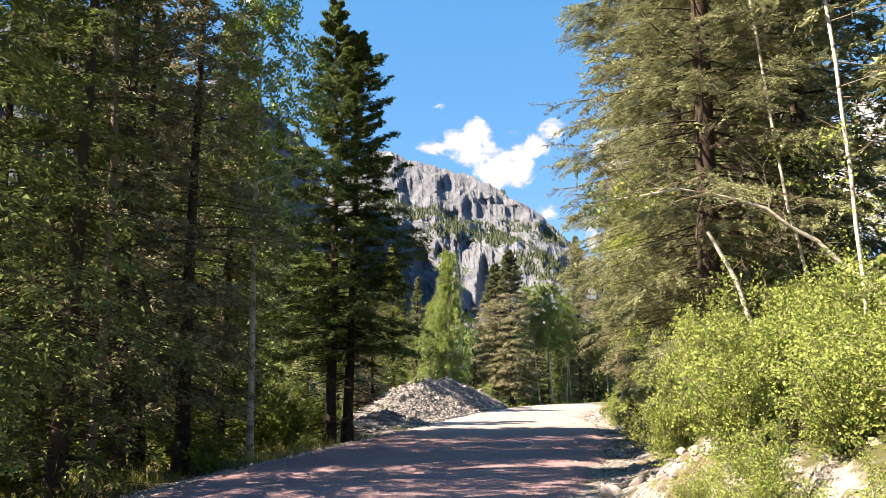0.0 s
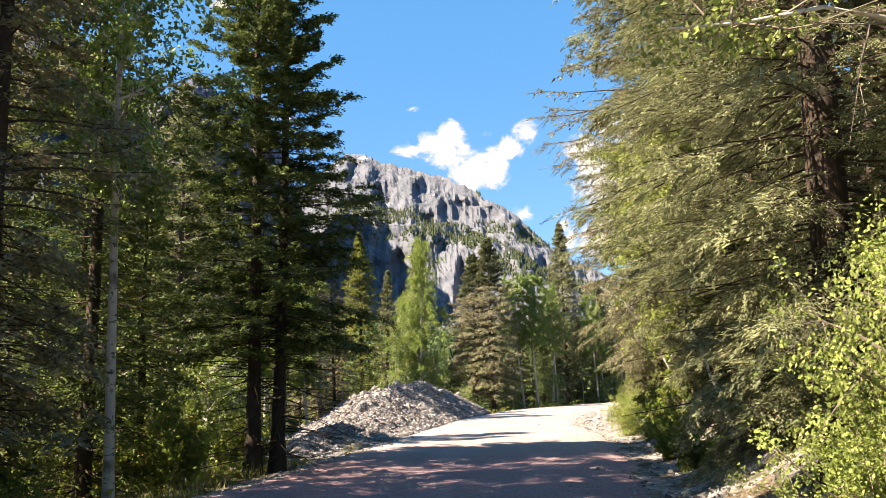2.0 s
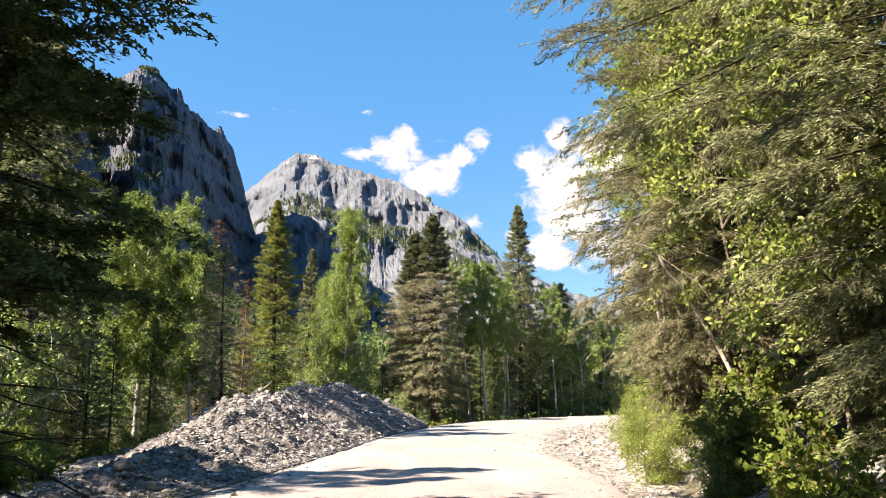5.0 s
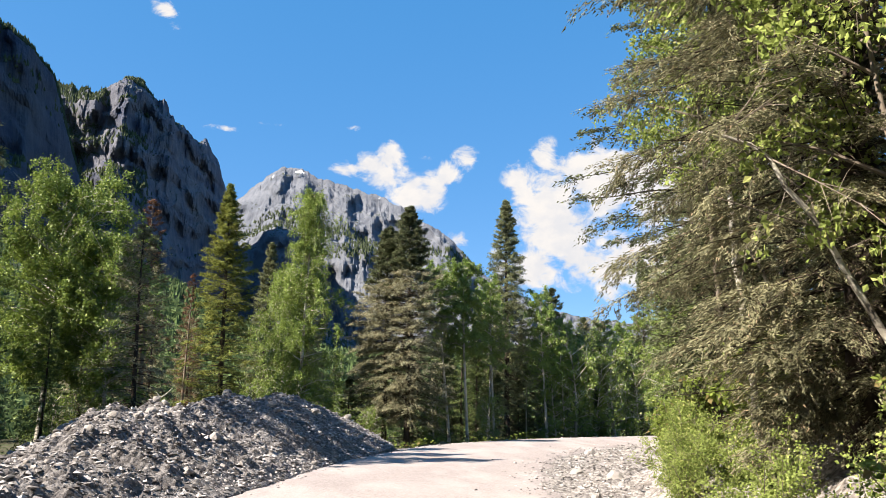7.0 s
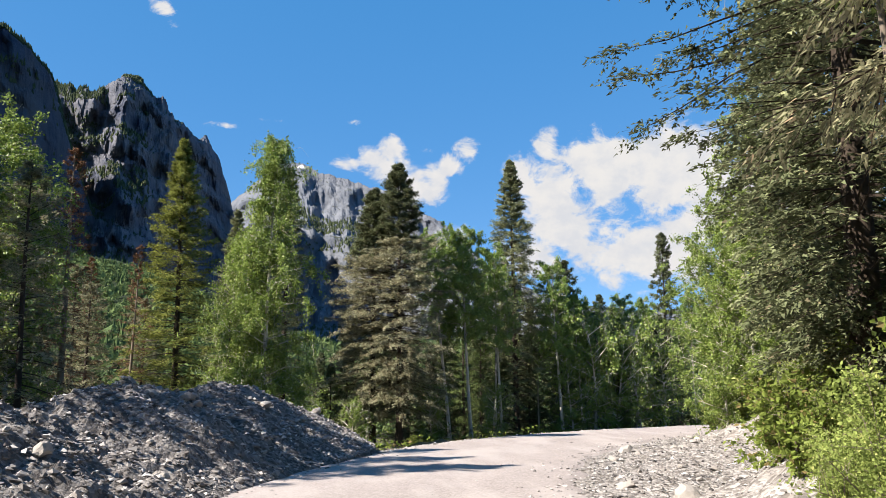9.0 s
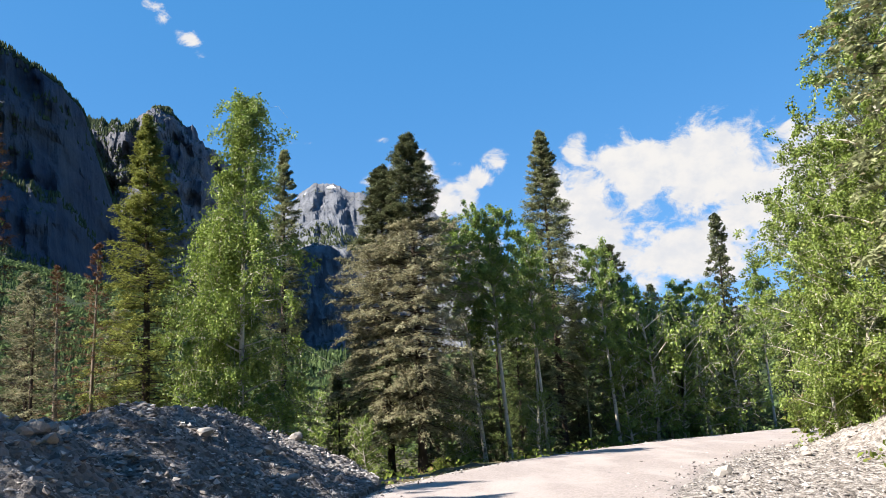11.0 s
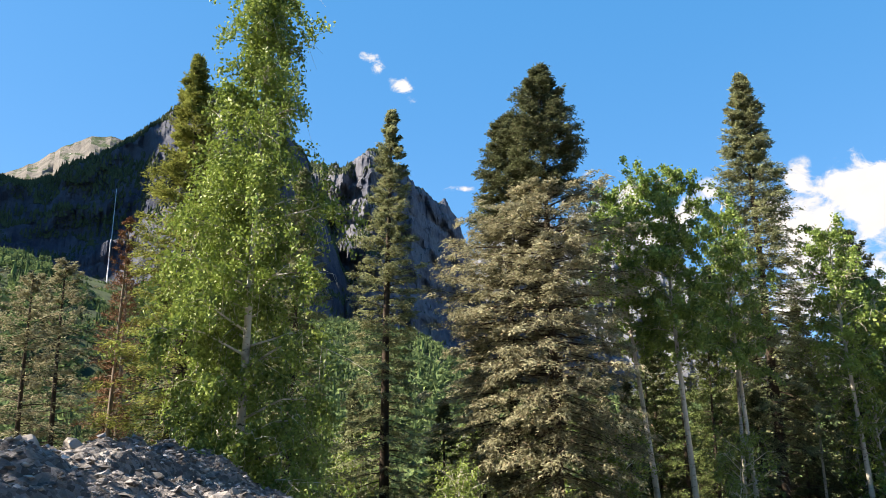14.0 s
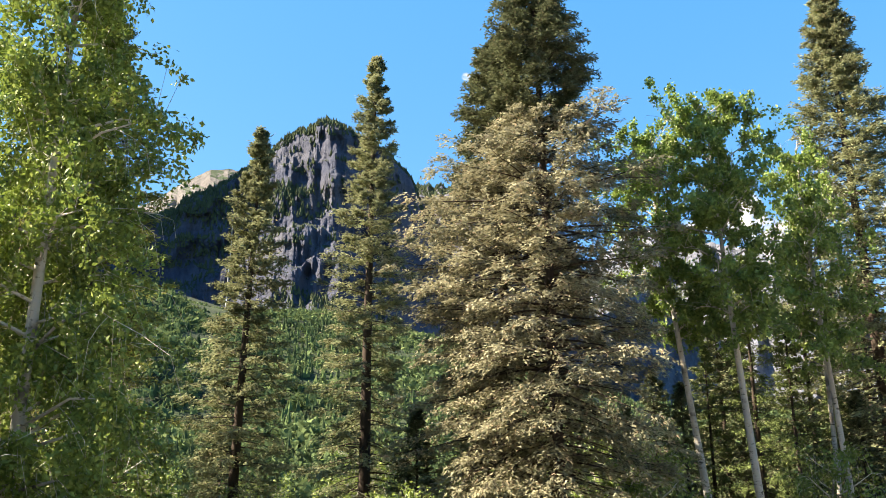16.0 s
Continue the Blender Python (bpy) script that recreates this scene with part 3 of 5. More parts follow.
# forested slope across the valley
rng = np.random.default_rng(11)
azs, rs = np.radians(rng.uniform(-62, 30, 19000)), 110 + 790 * rng.random(19000) ** 0.8
hx, hy = 5 + rs * np.sin(azs), 40 + rs * np.cos(azs)
spots = np.stack([hx, hy, ground_height(hx, hy)], 1)
conif = rng.random(19000) < 0.3 + 0.25 * np.sign(fbm(hx, hy, 0.02, 3, 4.0))
scatter_cones("valley_conifers", "conifers on the forested slope across the valley", spots[conif & (rs >= 300)], MAT["far_forest"], 2.0, 4.4)


def blob_trees(name, label, spots, mat, size, k, flake, cone=False):
    """Far crowns, round or pointed, each a cluster of loose leaf-like facets."""
    rng = np.random.default_rng(5)
    n = len(spots)
    d = rng.normal(size=(n, k, 3))
    d /= np.linalg.norm(d, axis=2)[:, :, None]
    rad = size * rng.uniform(0.6, 1.3, (n, 1, 1))
    if cone:
        h = rng.random((n, k, 1)) ** 1.4
        flat = d * np.array([1, 1, 0])
        flat /= np.linalg.norm(flat, axis=2)[:, :, None] + 1e-6
        d = flat * (1.02 - h) * rng.uniform(0.6, 1.05, (n, k, 1)) + np.array([0, 0, 3.6]) * h
    else:
        d[:, :, 2] = np.abs(d[:, :, 2]) * 1.5 - 0.2
        d = d * rng.uniform(0.75, 1.1, (n, k, 1))
    c = np.asarray(spots)[:, None, :] + d * rad + np.array([0, 0, 0.6 if cone else 1.2])
    t1, t2 = rng.normal(size=(n, k, 3)), rng.normal(size=(n, k, 3))
    f = flake * rad
    verts = np.stack([c + t1 * f, c - t1 * f + t2 * f * 0.7, c - t2 * f], 2).reshape(-1, 3)
    return tagged(new(name, fast_mesh(name, verts, np.arange(len(verts)).reshape(-1, 3), mat)), label, "trees", kind="stuff")


close = rs < 300
blob_trees("valley_trees", "bright leafy trees on the forested slope across the valley", spots[~conif & ~close], MAT["far_leafy"], 3.4, 22, 0.30)
blob_trees("valley_edge_trees", "leafy trees low on the slope across the valley", spots[~conif & close], MAT["far_leafy"], 3.0, 90, 0.13)
blob_trees("valley_edge_conifers", "conifers low on the slope across the valley", spots[conif & close], MAT["far_forest"], 2.0, 90, 0.14, True)

# waterfall on the dome's cliff: a thin strand
i = int(np.argmin(np.abs(np.linspace(-62, -14, 460) + 33.2)))
strand = dome_grid[i, (vv3 > 0.30) & (vv3 < 0.66)] * 0.985
fall_v, fall_f = tube(strand, np.linspace(0.6, 1.1, len(strand)), 5)
m, n = material("falling_water")
place = n.add("ShaderNodeTexCoord").outputs["Object"]
surface(n, n.mix(n.noise(n.stretch(place, 1, 1, 0.1), 0.6, 4.0), (0.26, 0.29, 0.33), (0.5, 0.53, 0.57)), 0.5)
tagged(new("waterfall", fast_mesh("waterfall", fall_v, fall_f, m)), "thin white waterfall down a dark cliff", "waterfall", kind="structure")

# ---- gravel pile ----
PILE_X = curve_through([27, 33, 36, 43.3, 48, 52.5, 57, 61, 65], [-3.6, -2.7, -2.4, -1.7, -0.9, -0.1, 0.4, 0.4, 0.6])
PILE_H = curve_through([27, 31, 34, 38, 42.5, 45, 47.7, 49.5, 52.5, 56, 59, 61, 63, 65], [0.0, 0.35, 0.55, 1.0, 1.70, 1.34, 2.05, 1.88, 1.95, 2.0, 1.9, 1.6, 0.8, 0.0])
PILE_L = curve_through([27, 33, 43, 48, 52, 57, 61, 65], [1.2, 1.8, 2.9, 3.0, 3.3, 3.7, 3.4, 2.2])


def pile_height(x, y):
    x, y = np.asarray(x, float), np.asarray(y, float)
    c, h, w = PILE_X(y), PILE_H(y), PILE_L(y)
    q = np.abs(x - c) / w
    prof = np.clip(1 - np.sqrt(q * q + 0.012) + 0.11, 0, None)
    return h * prof * (1 + 0.09 * fbm(x, y, 0.9, 4)) + (0.085 * fbm(x, y, 2.3, 3, 2.0) + 0.055 * fbm(x, y, 6.0, 3, 1.0)) * smooth(prof * h, 0.05, 0.4)


px, py = np.meshgrid(np.arange(-8.0, 6.4, 0.085), np.arange(27.0, 65.0, 0.1), indexing="ij")
pz = pile_height(px, py)
base = ground_height(px, py).reshape(px.shape)
base = np.where(base < -0.25, -0.25 + 0.25 * (base + 0.25), base)
top = np.where(pz > 0.02, base + pz, base - 0.35)
pile = tagged(new("gravel_pile"), "long heap of grey rubble dumped beside the road", "gravel pile")
child("mound", fast_mesh("mound", np.stack([px, py, top], 2).reshape(-1, 3), grid_faces(*px.shape), MAT["gravel"], False), pile)


def pile_top(x, y):
    b = gz(x, y)
    b = b if b > -0.25 else -0.25 + 0.25 * (b + 0.25)
    return b + float(pile_height(x, y))


def rock_mesh(name, mat, seed, flat=0.75):
    """An angular stone of unit size."""
    bm = bmesh.new()
    bmesh.ops.create_icosphere(bm, subdivisions=2, radius=0.5)
    rng = random.Random(seed)
    for v in bm.verts:
        v.co *= 1.0 + 0.55 * noise.noise(v.co * 2.6 + Vector((seed * 3.1, 0, 0))) + rng.uniform(-0.05, 0.05)
        v.co.z *= flat
    for _ in range(6):
        d = Vector((rng.uniform(-1, 1), rng.uniform(-1, 1), rng.uniform(-0.3, 1))).normalized()
        for v in bm.verts:
            over = v.co.dot(d) - 0.32
            if over > 0:
                v.co -= d * over
    me = bpy.data.meshes.new(name)
    bm.to_mesh(me)
    bm.free()
    me.materials.append(mat)
    return me


STONES = [rock_mesh("stone", MAT["stone"], k) for k in range(7)]


def rubble_field(spots, sizes, seed):
    """Small angular stones, joined."""
    rng = np.random.default_rng(seed)
    n = len(spots)
    oct_v = np.array([[1, 0.2, 0], [-1, -0.2, 0], [0.3, 1, 0], [-0.3, -1, 0], [0.25, 0.2, 0.55], [-0.2, -0.2, -0.55]])
    oct_f = np.array([[0, 2, 4], [2, 1, 4], [1, 3, 4], [3, 0, 4], [2, 0, 5], [1, 2, 5], [3, 1, 5], [0, 3, 5]])
    verts = oct_v[None] * rng.uniform(0.5, 1.2, (n, 6, 1)) + rng.uniform(-0.25, 0.25, (n, 6, 3))
    a = rng.uniform(0, 6.28, n)
    ca, sa = np.cos(a)[:, None], np.sin(a)[:, None]
    x, y = verts[:, :, 0] * ca - verts[:, :, 1] * sa, verts[:, :, 0] * sa + verts[:, :, 1] * ca
    verts = np.stack([x, y, verts[:, :, 2]], 2) * np.asarray(sizes)[:, None, None] * 0.5 + np.asarray(spots)[:, None, :]
    return verts.reshape(-1, 3), ((np.arange(n) * 6)[:, None, None] + oct_f[None]).reshape(-1, 3)


# ---- plants ----


def trunk_points(height, lean=(0, 0), wiggle=0.12, n=12, seed=0):
    rng = random.Random(seed)
    a, b = rng.uniform(0, 6), rng.uniform(0, 6)
    t = np.linspace(0, 1, n)
    return np.stack([lean[0] * t**1.3 + wiggle * np.sin(2.6 * t + a) - wiggle * math.sin(a), lean[1] * t**1.3 + wiggle * np.sin(2.2 * t + b) - wiggle * math.sin(b), height * t - 0.15], 1)


def conifer(name, label, needles, height, radius, bare=0.12, branches=150, twigs=16, needle_rows=12, blade=0.12, width=0.02, droop=0.35, twig=0.6, seed=0, dead_low=0.0, lean=(0, 0), gaps=0.25, thick=0.05, crowd=1.0, taper=0.66, skirt=0.55, fine_to=2.0, upper=(0.3, 1.6, 1.8), limb_rise=-0.10, outline=None, top=None, fan=0.75):
    """A spruce or fir: tapered trunk, whorled limbs, side twigs along each limb and needle sprays along each twig.
    outline: (way up the crown, share of the radius); top: (way up the trunk, needles above it); fan: how far the needles stand off their twig."""
    rng = np.random.default_rng(seed + 100)
    root = tagged(new(name), label, "tree")
    stem = trunk_points(height, lean, 0.10, 14, seed)
    tt = np.linspace(0, 1, 14)
    rad = 0.0115 * height * (1 - tt) ** 0.85 * (1 + 0.5 * np.exp(-tt * 25)) + 0.012
    v, f = tube(stem, rad, 9)
    wood = MAT["bark"] if needles != "dead" else MAT["dead_wood"]
    child("trunk", fast_mesh("trunk", v, f, wood, True), root)

    def stem_at(q):
        return np.stack([np.interp(q, tt, stem[:, k]) for k in range(3)], -1)

    # limbs
    q = bare + (1 - bare) * np.clip((np.arange(branches) + rng.uniform(-0.5, 0.5, branches)) / branches, 0, 1) ** crowd
    q = np.clip(q, bare, 0.995)
    up = (q - bare) / (1 - bare)
    ang = np.arange(branches) * 2.39996 + rng.uniform(-0.5, 0.5, branches)
    lobe = 1 + 0.14 * np.sin(ang * 2 + up * 14 + seed) + 0.10 * np.sin(up * 23 + seed * 1.7)
    if outline:
        prof = np.interp(up, [o[0] for o in outline], [o[1] for o in outline]) * lobe
    else:
        prof = np.minimum((1 - up) ** taper, skirt + 1.7 * up) * lobe
    reach = radius * (prof + 0.02) * np.clip(rng.uniform(1 - gaps * 1.6, 1.08, branches), 0, 1)
    sweep = rng.uniform(-0.3, 0.3, branches)
    rise = limb_rise + 0.75 * up**1.5 + rng.uniform(-0.22, 0.22, branches)
    out = np.stack([np.cos(ang), np.sin(ang), np.zeros(branches)], 1)
    side = np.stack([-out[:, 1], out[:, 0], np.zeros(branches)], 1)
    root_p = stem_at(q)

    def limb(s):
        """Points along every limb; s has one row per limb."""
        z = reach[:, None] * (rise[:, None] * s - droop * (1 - up[:, None] * 0.7) * s**2 * 0.9 + 0.25 * np.clip(s - 0.7, 0, 1))
        p = root_p[:, None, :] + out[:, None, :] * (reach[:, None] * s)[:, :, None]
        p += side[:, None, :] * ((reach * sweep)[:, None] * s**2)[:, :, None]
        p[:, :, 2] += z
        return p

    lp = limb(np.tile(np.linspace(0, 0.95, 5), (branches, 1)))
    fat = (0.006 + 0.008 * reach)[:, None] * np.array([1, 0.8, 0.6, 0.4, 0.15])[None]
    ring = [lp + side[:, None, :] * fat[:, :, None], lp - side[:, None, :] * fat[:, :, None] * 0.6 + np.array([0, 0, 1]) * fat[:, :, None], lp - np.array([0, 0, 1]) * fat[:, :, None]]
    rv = np.stack(ring, 2).reshape(-1, 3)
    fb = (np.arange(branches) * 15)[:, None, None]
    quad = np.array([[k * 3 + a, k * 3 + (a + 1) % 3, k * 3 + 3 + (a + 1) % 3, k * 3 + 3 + a] for k in range(4) for a in range(3)])
    limbs = [(rv, (fb + quad[None]).reshape(-1, 4))]
    for k in range(int(60 * dead_low)):
        qq = rng.uniform(0.04, max(bare, 0.3))
        a, ln = rng.uniform(0, 6.28), rng.uniform(0.3, 0.75) * radius
        p0 = stem_at(qq)
        d = np.array([math.cos(a), math.sin(a), rng.uniform(-0.35, 0.1)])
        bend = rng.normal(size=3) * 0.08
        limbs.append(tube(np.stack([p0, p0 + d * ln * 0.5 + bend, p0 + d * ln]), [0.018, 0.011, 0.004], 3))

    # side twigs: a fan along each limb, the last one straight on
    UP = np.array([0, 0, 1.0])
    s = 0.14 + 0.84 * rng.random((branches, twigs)) ** 0.65
    s[:, 0] = 0.97
    hand = rng.choice([-1.0, 1.0], (branches, twigs))
    hand[:, 0] = 0
    hub = limb(s)
    tang = limb(s + 0.03) - limb(s - 0.03)
    tang /= np.linalg.norm(tang, axis=-1)[..., None] + 1e-9
    d = tang * rng.uniform(0.45, 0.95, s.shape)[..., None] + side[:, None, :] * (hand * rng.uniform(0.5, 1.0, s.shape))[..., None] + UP * (rng.normal(size=s.shape) * 0.16 - droop * rng.uniform(0.0, 0.9, s.shape))[..., None]
    d /= np.linalg.norm(d, axis=-1)[..., None]
    long = twig * rng.uniform(0.5, 1.2, s.shape) * np.clip(1.3 - 0.7 * s, 0.4, 1) * np.clip(reach / (0.4 * radius), 0.16, 1)[:, None] * (1 - 0.35 * up**1.5)[:, None]
    end = hub + d * long[..., None] - UP * (droop * 0.5 * long)[..., None]
    perp = np.cross(d, UP)
    perp /= np.linalg.norm(perp, axis=-1)[..., None] + 1e-6
    tv = np.stack([hub + perp * 0.004, hub - perp * 0.004, end + UP * 0.002, end - UP * 0.002], 2).reshape(-1, 3)
    limbs.append((tv, np.arange(len(tv)).reshape(-1, 4)))
    v, f = join(limbs)
    tagged(child("branchwork", fast_mesh("branchwork", v, f, wood), root), kind="stuff")

    # needle sprays along the twigs
    shape = (branches, twigs, needle_rows)
    w = rng.random(shape) ** 0.85
    c = hub[:, :, None, :] + d[:, :, None, :] * (long[..., None] * w)[..., None] - UP * (droop * 0.5 * long[..., None] * w**2)[..., None]
    c = c + rng.normal(size=c.shape) * thick * (1.1 - 0.5 * w)[..., None] * np.array([1, 1, 0.8])
    bd = d[:, :, None, :] * rng.uniform(0.5, 1.0, shape)[..., None] + perp[:, :, None, :] * (rng.choice([-1.0, 1.0], shape) * fan * rng.uniform(0.2, 1.0, shape))[..., None] + rng.normal(size=c.shape) * 0.3 * fan - UP * (0.9 * droop * w)[..., None] + UP * 0.08
    bd /= np.linalg.norm(bd, axis=-1)[..., None]
    sd = np.cross(bd, UP + rng.normal(size=c.shape) * (0.25 + 0.4 * fan))
    sd /= np.linalg.norm(sd, axis=-1)[..., None] + 1e-6
    coarse = (q > fine_to)[:, None, None] | np.zeros(shape, bool)
    keep = np.where(coarse, rng.random(shape) < upper[0], True).ravel()
    bl = (blade * rng.uniform(0.6, 1.3, shape) * (1.1 - 0.4 * w) * np.where(coarse, upper[1], 1.0))[..., None]
    wd = (width * rng.uniform(0.7, 1.2, shape) * np.where(coarse, upper[2], 1.0))[..., None]
    a, b, e = c - sd * wd - bd * bl * 0.3, c + sd * wd - bd * bl * 0.3, c + bd * bl * 0.7
    tri = np.stack([a, b, e], 3).reshape(-1, 3, 3)
    high = np.repeat(q > (top[0] if top else 2.0), twigs * needle_rows)
    for part_name, chosen, mat in (("crown", keep & ~high, needles), ("crown_top", keep & high, top[1] if top else needles)):
        if chosen.any():
            verts = tri[chosen].reshape(-1, 3)
            tagged(child(part_name, fast_mesh(part_name, verts, np.arange(len(verts)).reshape(-1, 3), MAT[mat]), root, "denser dark green tip" if part_name == "crown_top" else ""), kind="stuff")
    return root


def leaves_at(points, dirs, size, rng):
    """Small pointed leaves (two triangles each) at points."""
    n = len(points)
    bd = dirs + rng.normal(size=(n, 3)) * 0.8
    bd[:, 2] -= 0.35
    bd /= np.linalg.norm(bd, axis=1)[:, None]
    sd = np.cross(bd, rng.normal(size=(n, 3)))
    sd /= np.linalg.norm(sd, axis=1)[:, None] + 1e-6
    ln = size * rng.uniform(0.6, 1.25, n)[:, None]
    fold = np.cross(bd, sd) * ln * 0.12
    verts = np.stack([points - bd * ln * 0.5, points + sd * ln * 0.38 + fold, points + bd * ln * 0.6, points - sd * ln * 0.38 + fold], 1).reshape(-1, 3)
    return verts, np.arange(n * 4).reshape(-1, 4)


def broadleaf(name, label, leaf, height, radius, bare=0.35, limbs=34, count=9000, size=0.10, lean=(0, 0), seed=0, bark="birch_bark", thick=0.011, upward=0.7, slim=0.0, outline=None, hang=0.25, loose=1.0):
    """A birch or aspen: pale trunk, rising limbs, and leaves in hanging sprays along the twigs."""
    rng = np.random.default_rng(seed + 500)
    root = tagged(new(name), label, "tree")
    stem = trunk_points(height * 0.97, lean, 0.16, 14, seed)
    tt = np.linspace(0, 1, 14)
    v, f = tube(stem, thick * height * (1 - tt) ** 0.8 * (1 + 0.4 * np.exp(-tt * 25)) + 0.010, 9)
    child("trunk", fast_mesh("trunk", v, f, MAT[bark], True), root)
    pieces, anchors, ways, share = [], [], [], []
    for k in range(limbs):
        q = bare + (0.985 - bare) * (k + rng.uniform(0, 0.9)) / limbs
        p0 = np.array([np.interp(q, tt, stem[:, i]) for i in range(3)])
        u = (q - bare) / (1 - bare)
        if outline:
            ln = radius * np.interp(u, [o[0] for o in outline], [o[1] for o in outline]) * rng.uniform(0.45, 1.18)
        else:
            ln = radius * (0.35 + 0.9 * math.sin(math.pi * min(0.98, 0.18 + 0.80 * u)) ** 0.8) * rng.uniform(0.65, 1.15) * (1 - slim * u)
        a = k * 2.4 + rng.uniform(-0.5, 0.5)
        d = np.array([math.cos(a), math.sin(a), upward * (0.55 + 0.8 * u)])
        pts = np.stack([p0, p0 + d * ln * 0.5 + rng.normal(size=3) * 0.06, p0 + d * ln * 0.85 + np.array([0, 0, -0.08 * ln]), p0 + d * ln * 1.08 + np.array([0, 0, -0.28 * ln])])
        pieces.append(tube(pts, [0.016 + 0.008 * ln, 0.012 + 0.004 * ln, 0.007, 0.003], 5))
        for _ in range(13):
            w = rng.uniform(0.12, 1.0)
            p1 = np.array([np.interp(w, [0, 0.5, 0.85, 1.0], pts[:, i]) for i in range(3)])
            d2 = d * 0.5 + rng.normal(size=3) * 0.55
            d2[2] -= 0.1
            l2 = (0.25 + 0.30 * ln) * rng.uniform(0.5, 1.0)
            p2 = p1 + d2 * l2
            p3 = p2 + (d2 * 0.35 + np.array([0, 0, -1.0])) * hang * rng.uniform(0.5, 1.4)
            pieces.append(tube(np.stack([p1, (p1 + p2) / 2 + [0, 0, 0.03], p2, p3]), [0.006, 0.004, 0.003, 0.002], 3))
            anchors += [p1 + (p2 - p1) * z for z in (0.4, 0.7, 0.95)] + [p2 + (p3 - p2) * z for z in (0.3, 0.65, 1.0)]
            ways += [d2] * 3 + [p3 - p2] * 3
            share += [rng.random() < 0.66] * 6
    v, f = join(pieces)
    tagged(child("branchwork", fast_mesh("branchwork", v, f, MAT[bark]), root), kind="stuff")
    anchors, ways = np.array(anchors), np.array(ways)
    pickd = rng.choice(np.nonzero(np.array(share))[0], count)
    pts = anchors[pickd] + rng.normal(size=(count, 3)) * np.array([0.075, 0.075, 0.08]) * loose
    v, f = leaves_at(pts, ways[pickd] * 0.6, size, rng)
    tagged(child("crown", fast_mesh("crown", v, f, MAT[leaf]), root), kind="stuff")
    return root


def shrub(name, label, leaf, height, radius, stems=14, count=7000, size=0.06, seed=0, bark="dead_wood"):
    """A bush of thin stems with small leaves."""
    rng = np.random.default_rng(seed + 900)
    root = tagged(new(name), label, "shrub")
    pieces, anchors, ways = [], [], []
    for k in range(stems):
        a, spread = rng.uniform(0, 6.28), rng.uniform(0.15, 1.0)
        hgt = height * rng.uniform(0.55, 1.05) * (1.05 - 0.45 * spread**2)
        end = np.array([math.cos(a) * radius * spread, math.sin(a) * radius * spread, hgt])
        mid = end * np.array([0.35, 0.35, 0.6]) + rng.normal(size=3) * 0.06
        p0 = end * np.array([0.15, 0.15, 0]) - np.array([0, 0, 0.1])
        pieces.append(tube(np.stack([p0, mid, end]), [0.014, 0.009, 0.003], 4))
        for _ in range(16):
            w = rng.uniform(0.15, 1.0)
            p1 = np.array([np.interp(w, [0, 0.55, 1.0], [p0[i], mid[i], end[i]]) for i in range(3)])
            d2 = rng.normal(size=3) * np.array([0.5, 0.5, 0.35]) + np.array([0, 0, 0.25])
            p2 = p1 + d2 * height * 0.24
            pieces.append(tube(np.stack([p1, p2]), [0.004, 0.002], 3))
            anchors += [p1 + (p2 - p1) * z for z in (0.3, 0.6, 0.9, 1.1)]
            ways += [d2] * 4
    v, f = join(pieces)
    tagged(child("branchwork", fast_mesh("branchwork", v, f, MAT[bark]), root), kind="stuff")
    anchors, ways = np.array(anchors), np.array(ways)
    pickd = rng.choice(np.nonzero(rng.random(len(anchors)) < 0.6)[0], count)
    pts = anchors[pickd] + rng.normal(size=(count, 3)) * 0.05 * (0.6 + height * 0.35)
    pts[:, 2] = np.maximum(pts[:, 2], 0.02)
    v, f = leaves_at(pts, ways[pickd], size, rng)
    tagged(child("foliage", fast_mesh("foliage", v, f, MAT[leaf]), root), kind="stuff")
    return root


def put(ob, x, y, turn=0.0, grow=1.0, wide=None, sink=0.08):
    ob.matrix_basis = pose(x, y, gz(x, y) - sink, 0, 0, turn) @ Matrix.Diagonal((wide or grow, wide or grow, grow, 1))
    return ob


def again(ob, x, y, turn=0.0, grow=1.0, wide=None, sink=0.08):
    """A copy of a plant with its own size; grow is relative to the first one's built size."""
    m = pose(x, y, gz(x, y) - sink, 0, 0, turn) @ Matrix.Diagonal((wide or grow, wide or grow, grow, 1)) @ Matrix.Diagonal((*(1 / s for s in ob.scale), 1))
    return copy_thing(ob, m)

# ---- trees that stand out ----
BODY = [(0, 0.55), (0.08, 0.8), (0.25, 1.0), (0.5, 0.95), (0.62, 0.74), (0.68, 0.40), (0.72, 0.42), (0.80, 0.42), (0.90, 0.27), (1, 0.03)]
put(conifer("spruce_tree", "tall olive-brown spruce with a denser dark green tip", "olive", 14.0, 2.6, 0.15, 360, 18, 20, 0.11, 0.022, 0.34, 0.70, seed=1, dead_low=1.0, gaps=0.22, thick=0.06, crowd=0.85, outline=BODY, top=(0.72, "spruce_top")), 5.85, 70.0, 20)
put(conifer("spruce_tree", "olive-brown spruce grown into its taller neighbour", "olive", 13.3, 2.4, 0.17, 320, 18, 20, 0.11, 0.022, 0.34, 0.66, seed=2, dead_low=0.8, gaps=0.24, thick=0.06, crowd=0.85, outline=BODY, top=(0.725, "spruce_top")), 4.65, 70.9, 70)
put(conifer("spruce_tree", "tall pointed dark green spruce in the roadside stand", "spruce", 16.4, 2.6, 0.16, 360, 14, 16, 0.13, 0.025, 0.30, 0.72, seed=3, dead_low=1.6, taper=0.80, gaps=0.24, thick=0.06, crowd=0.85), 12.9, 77.3, 10)
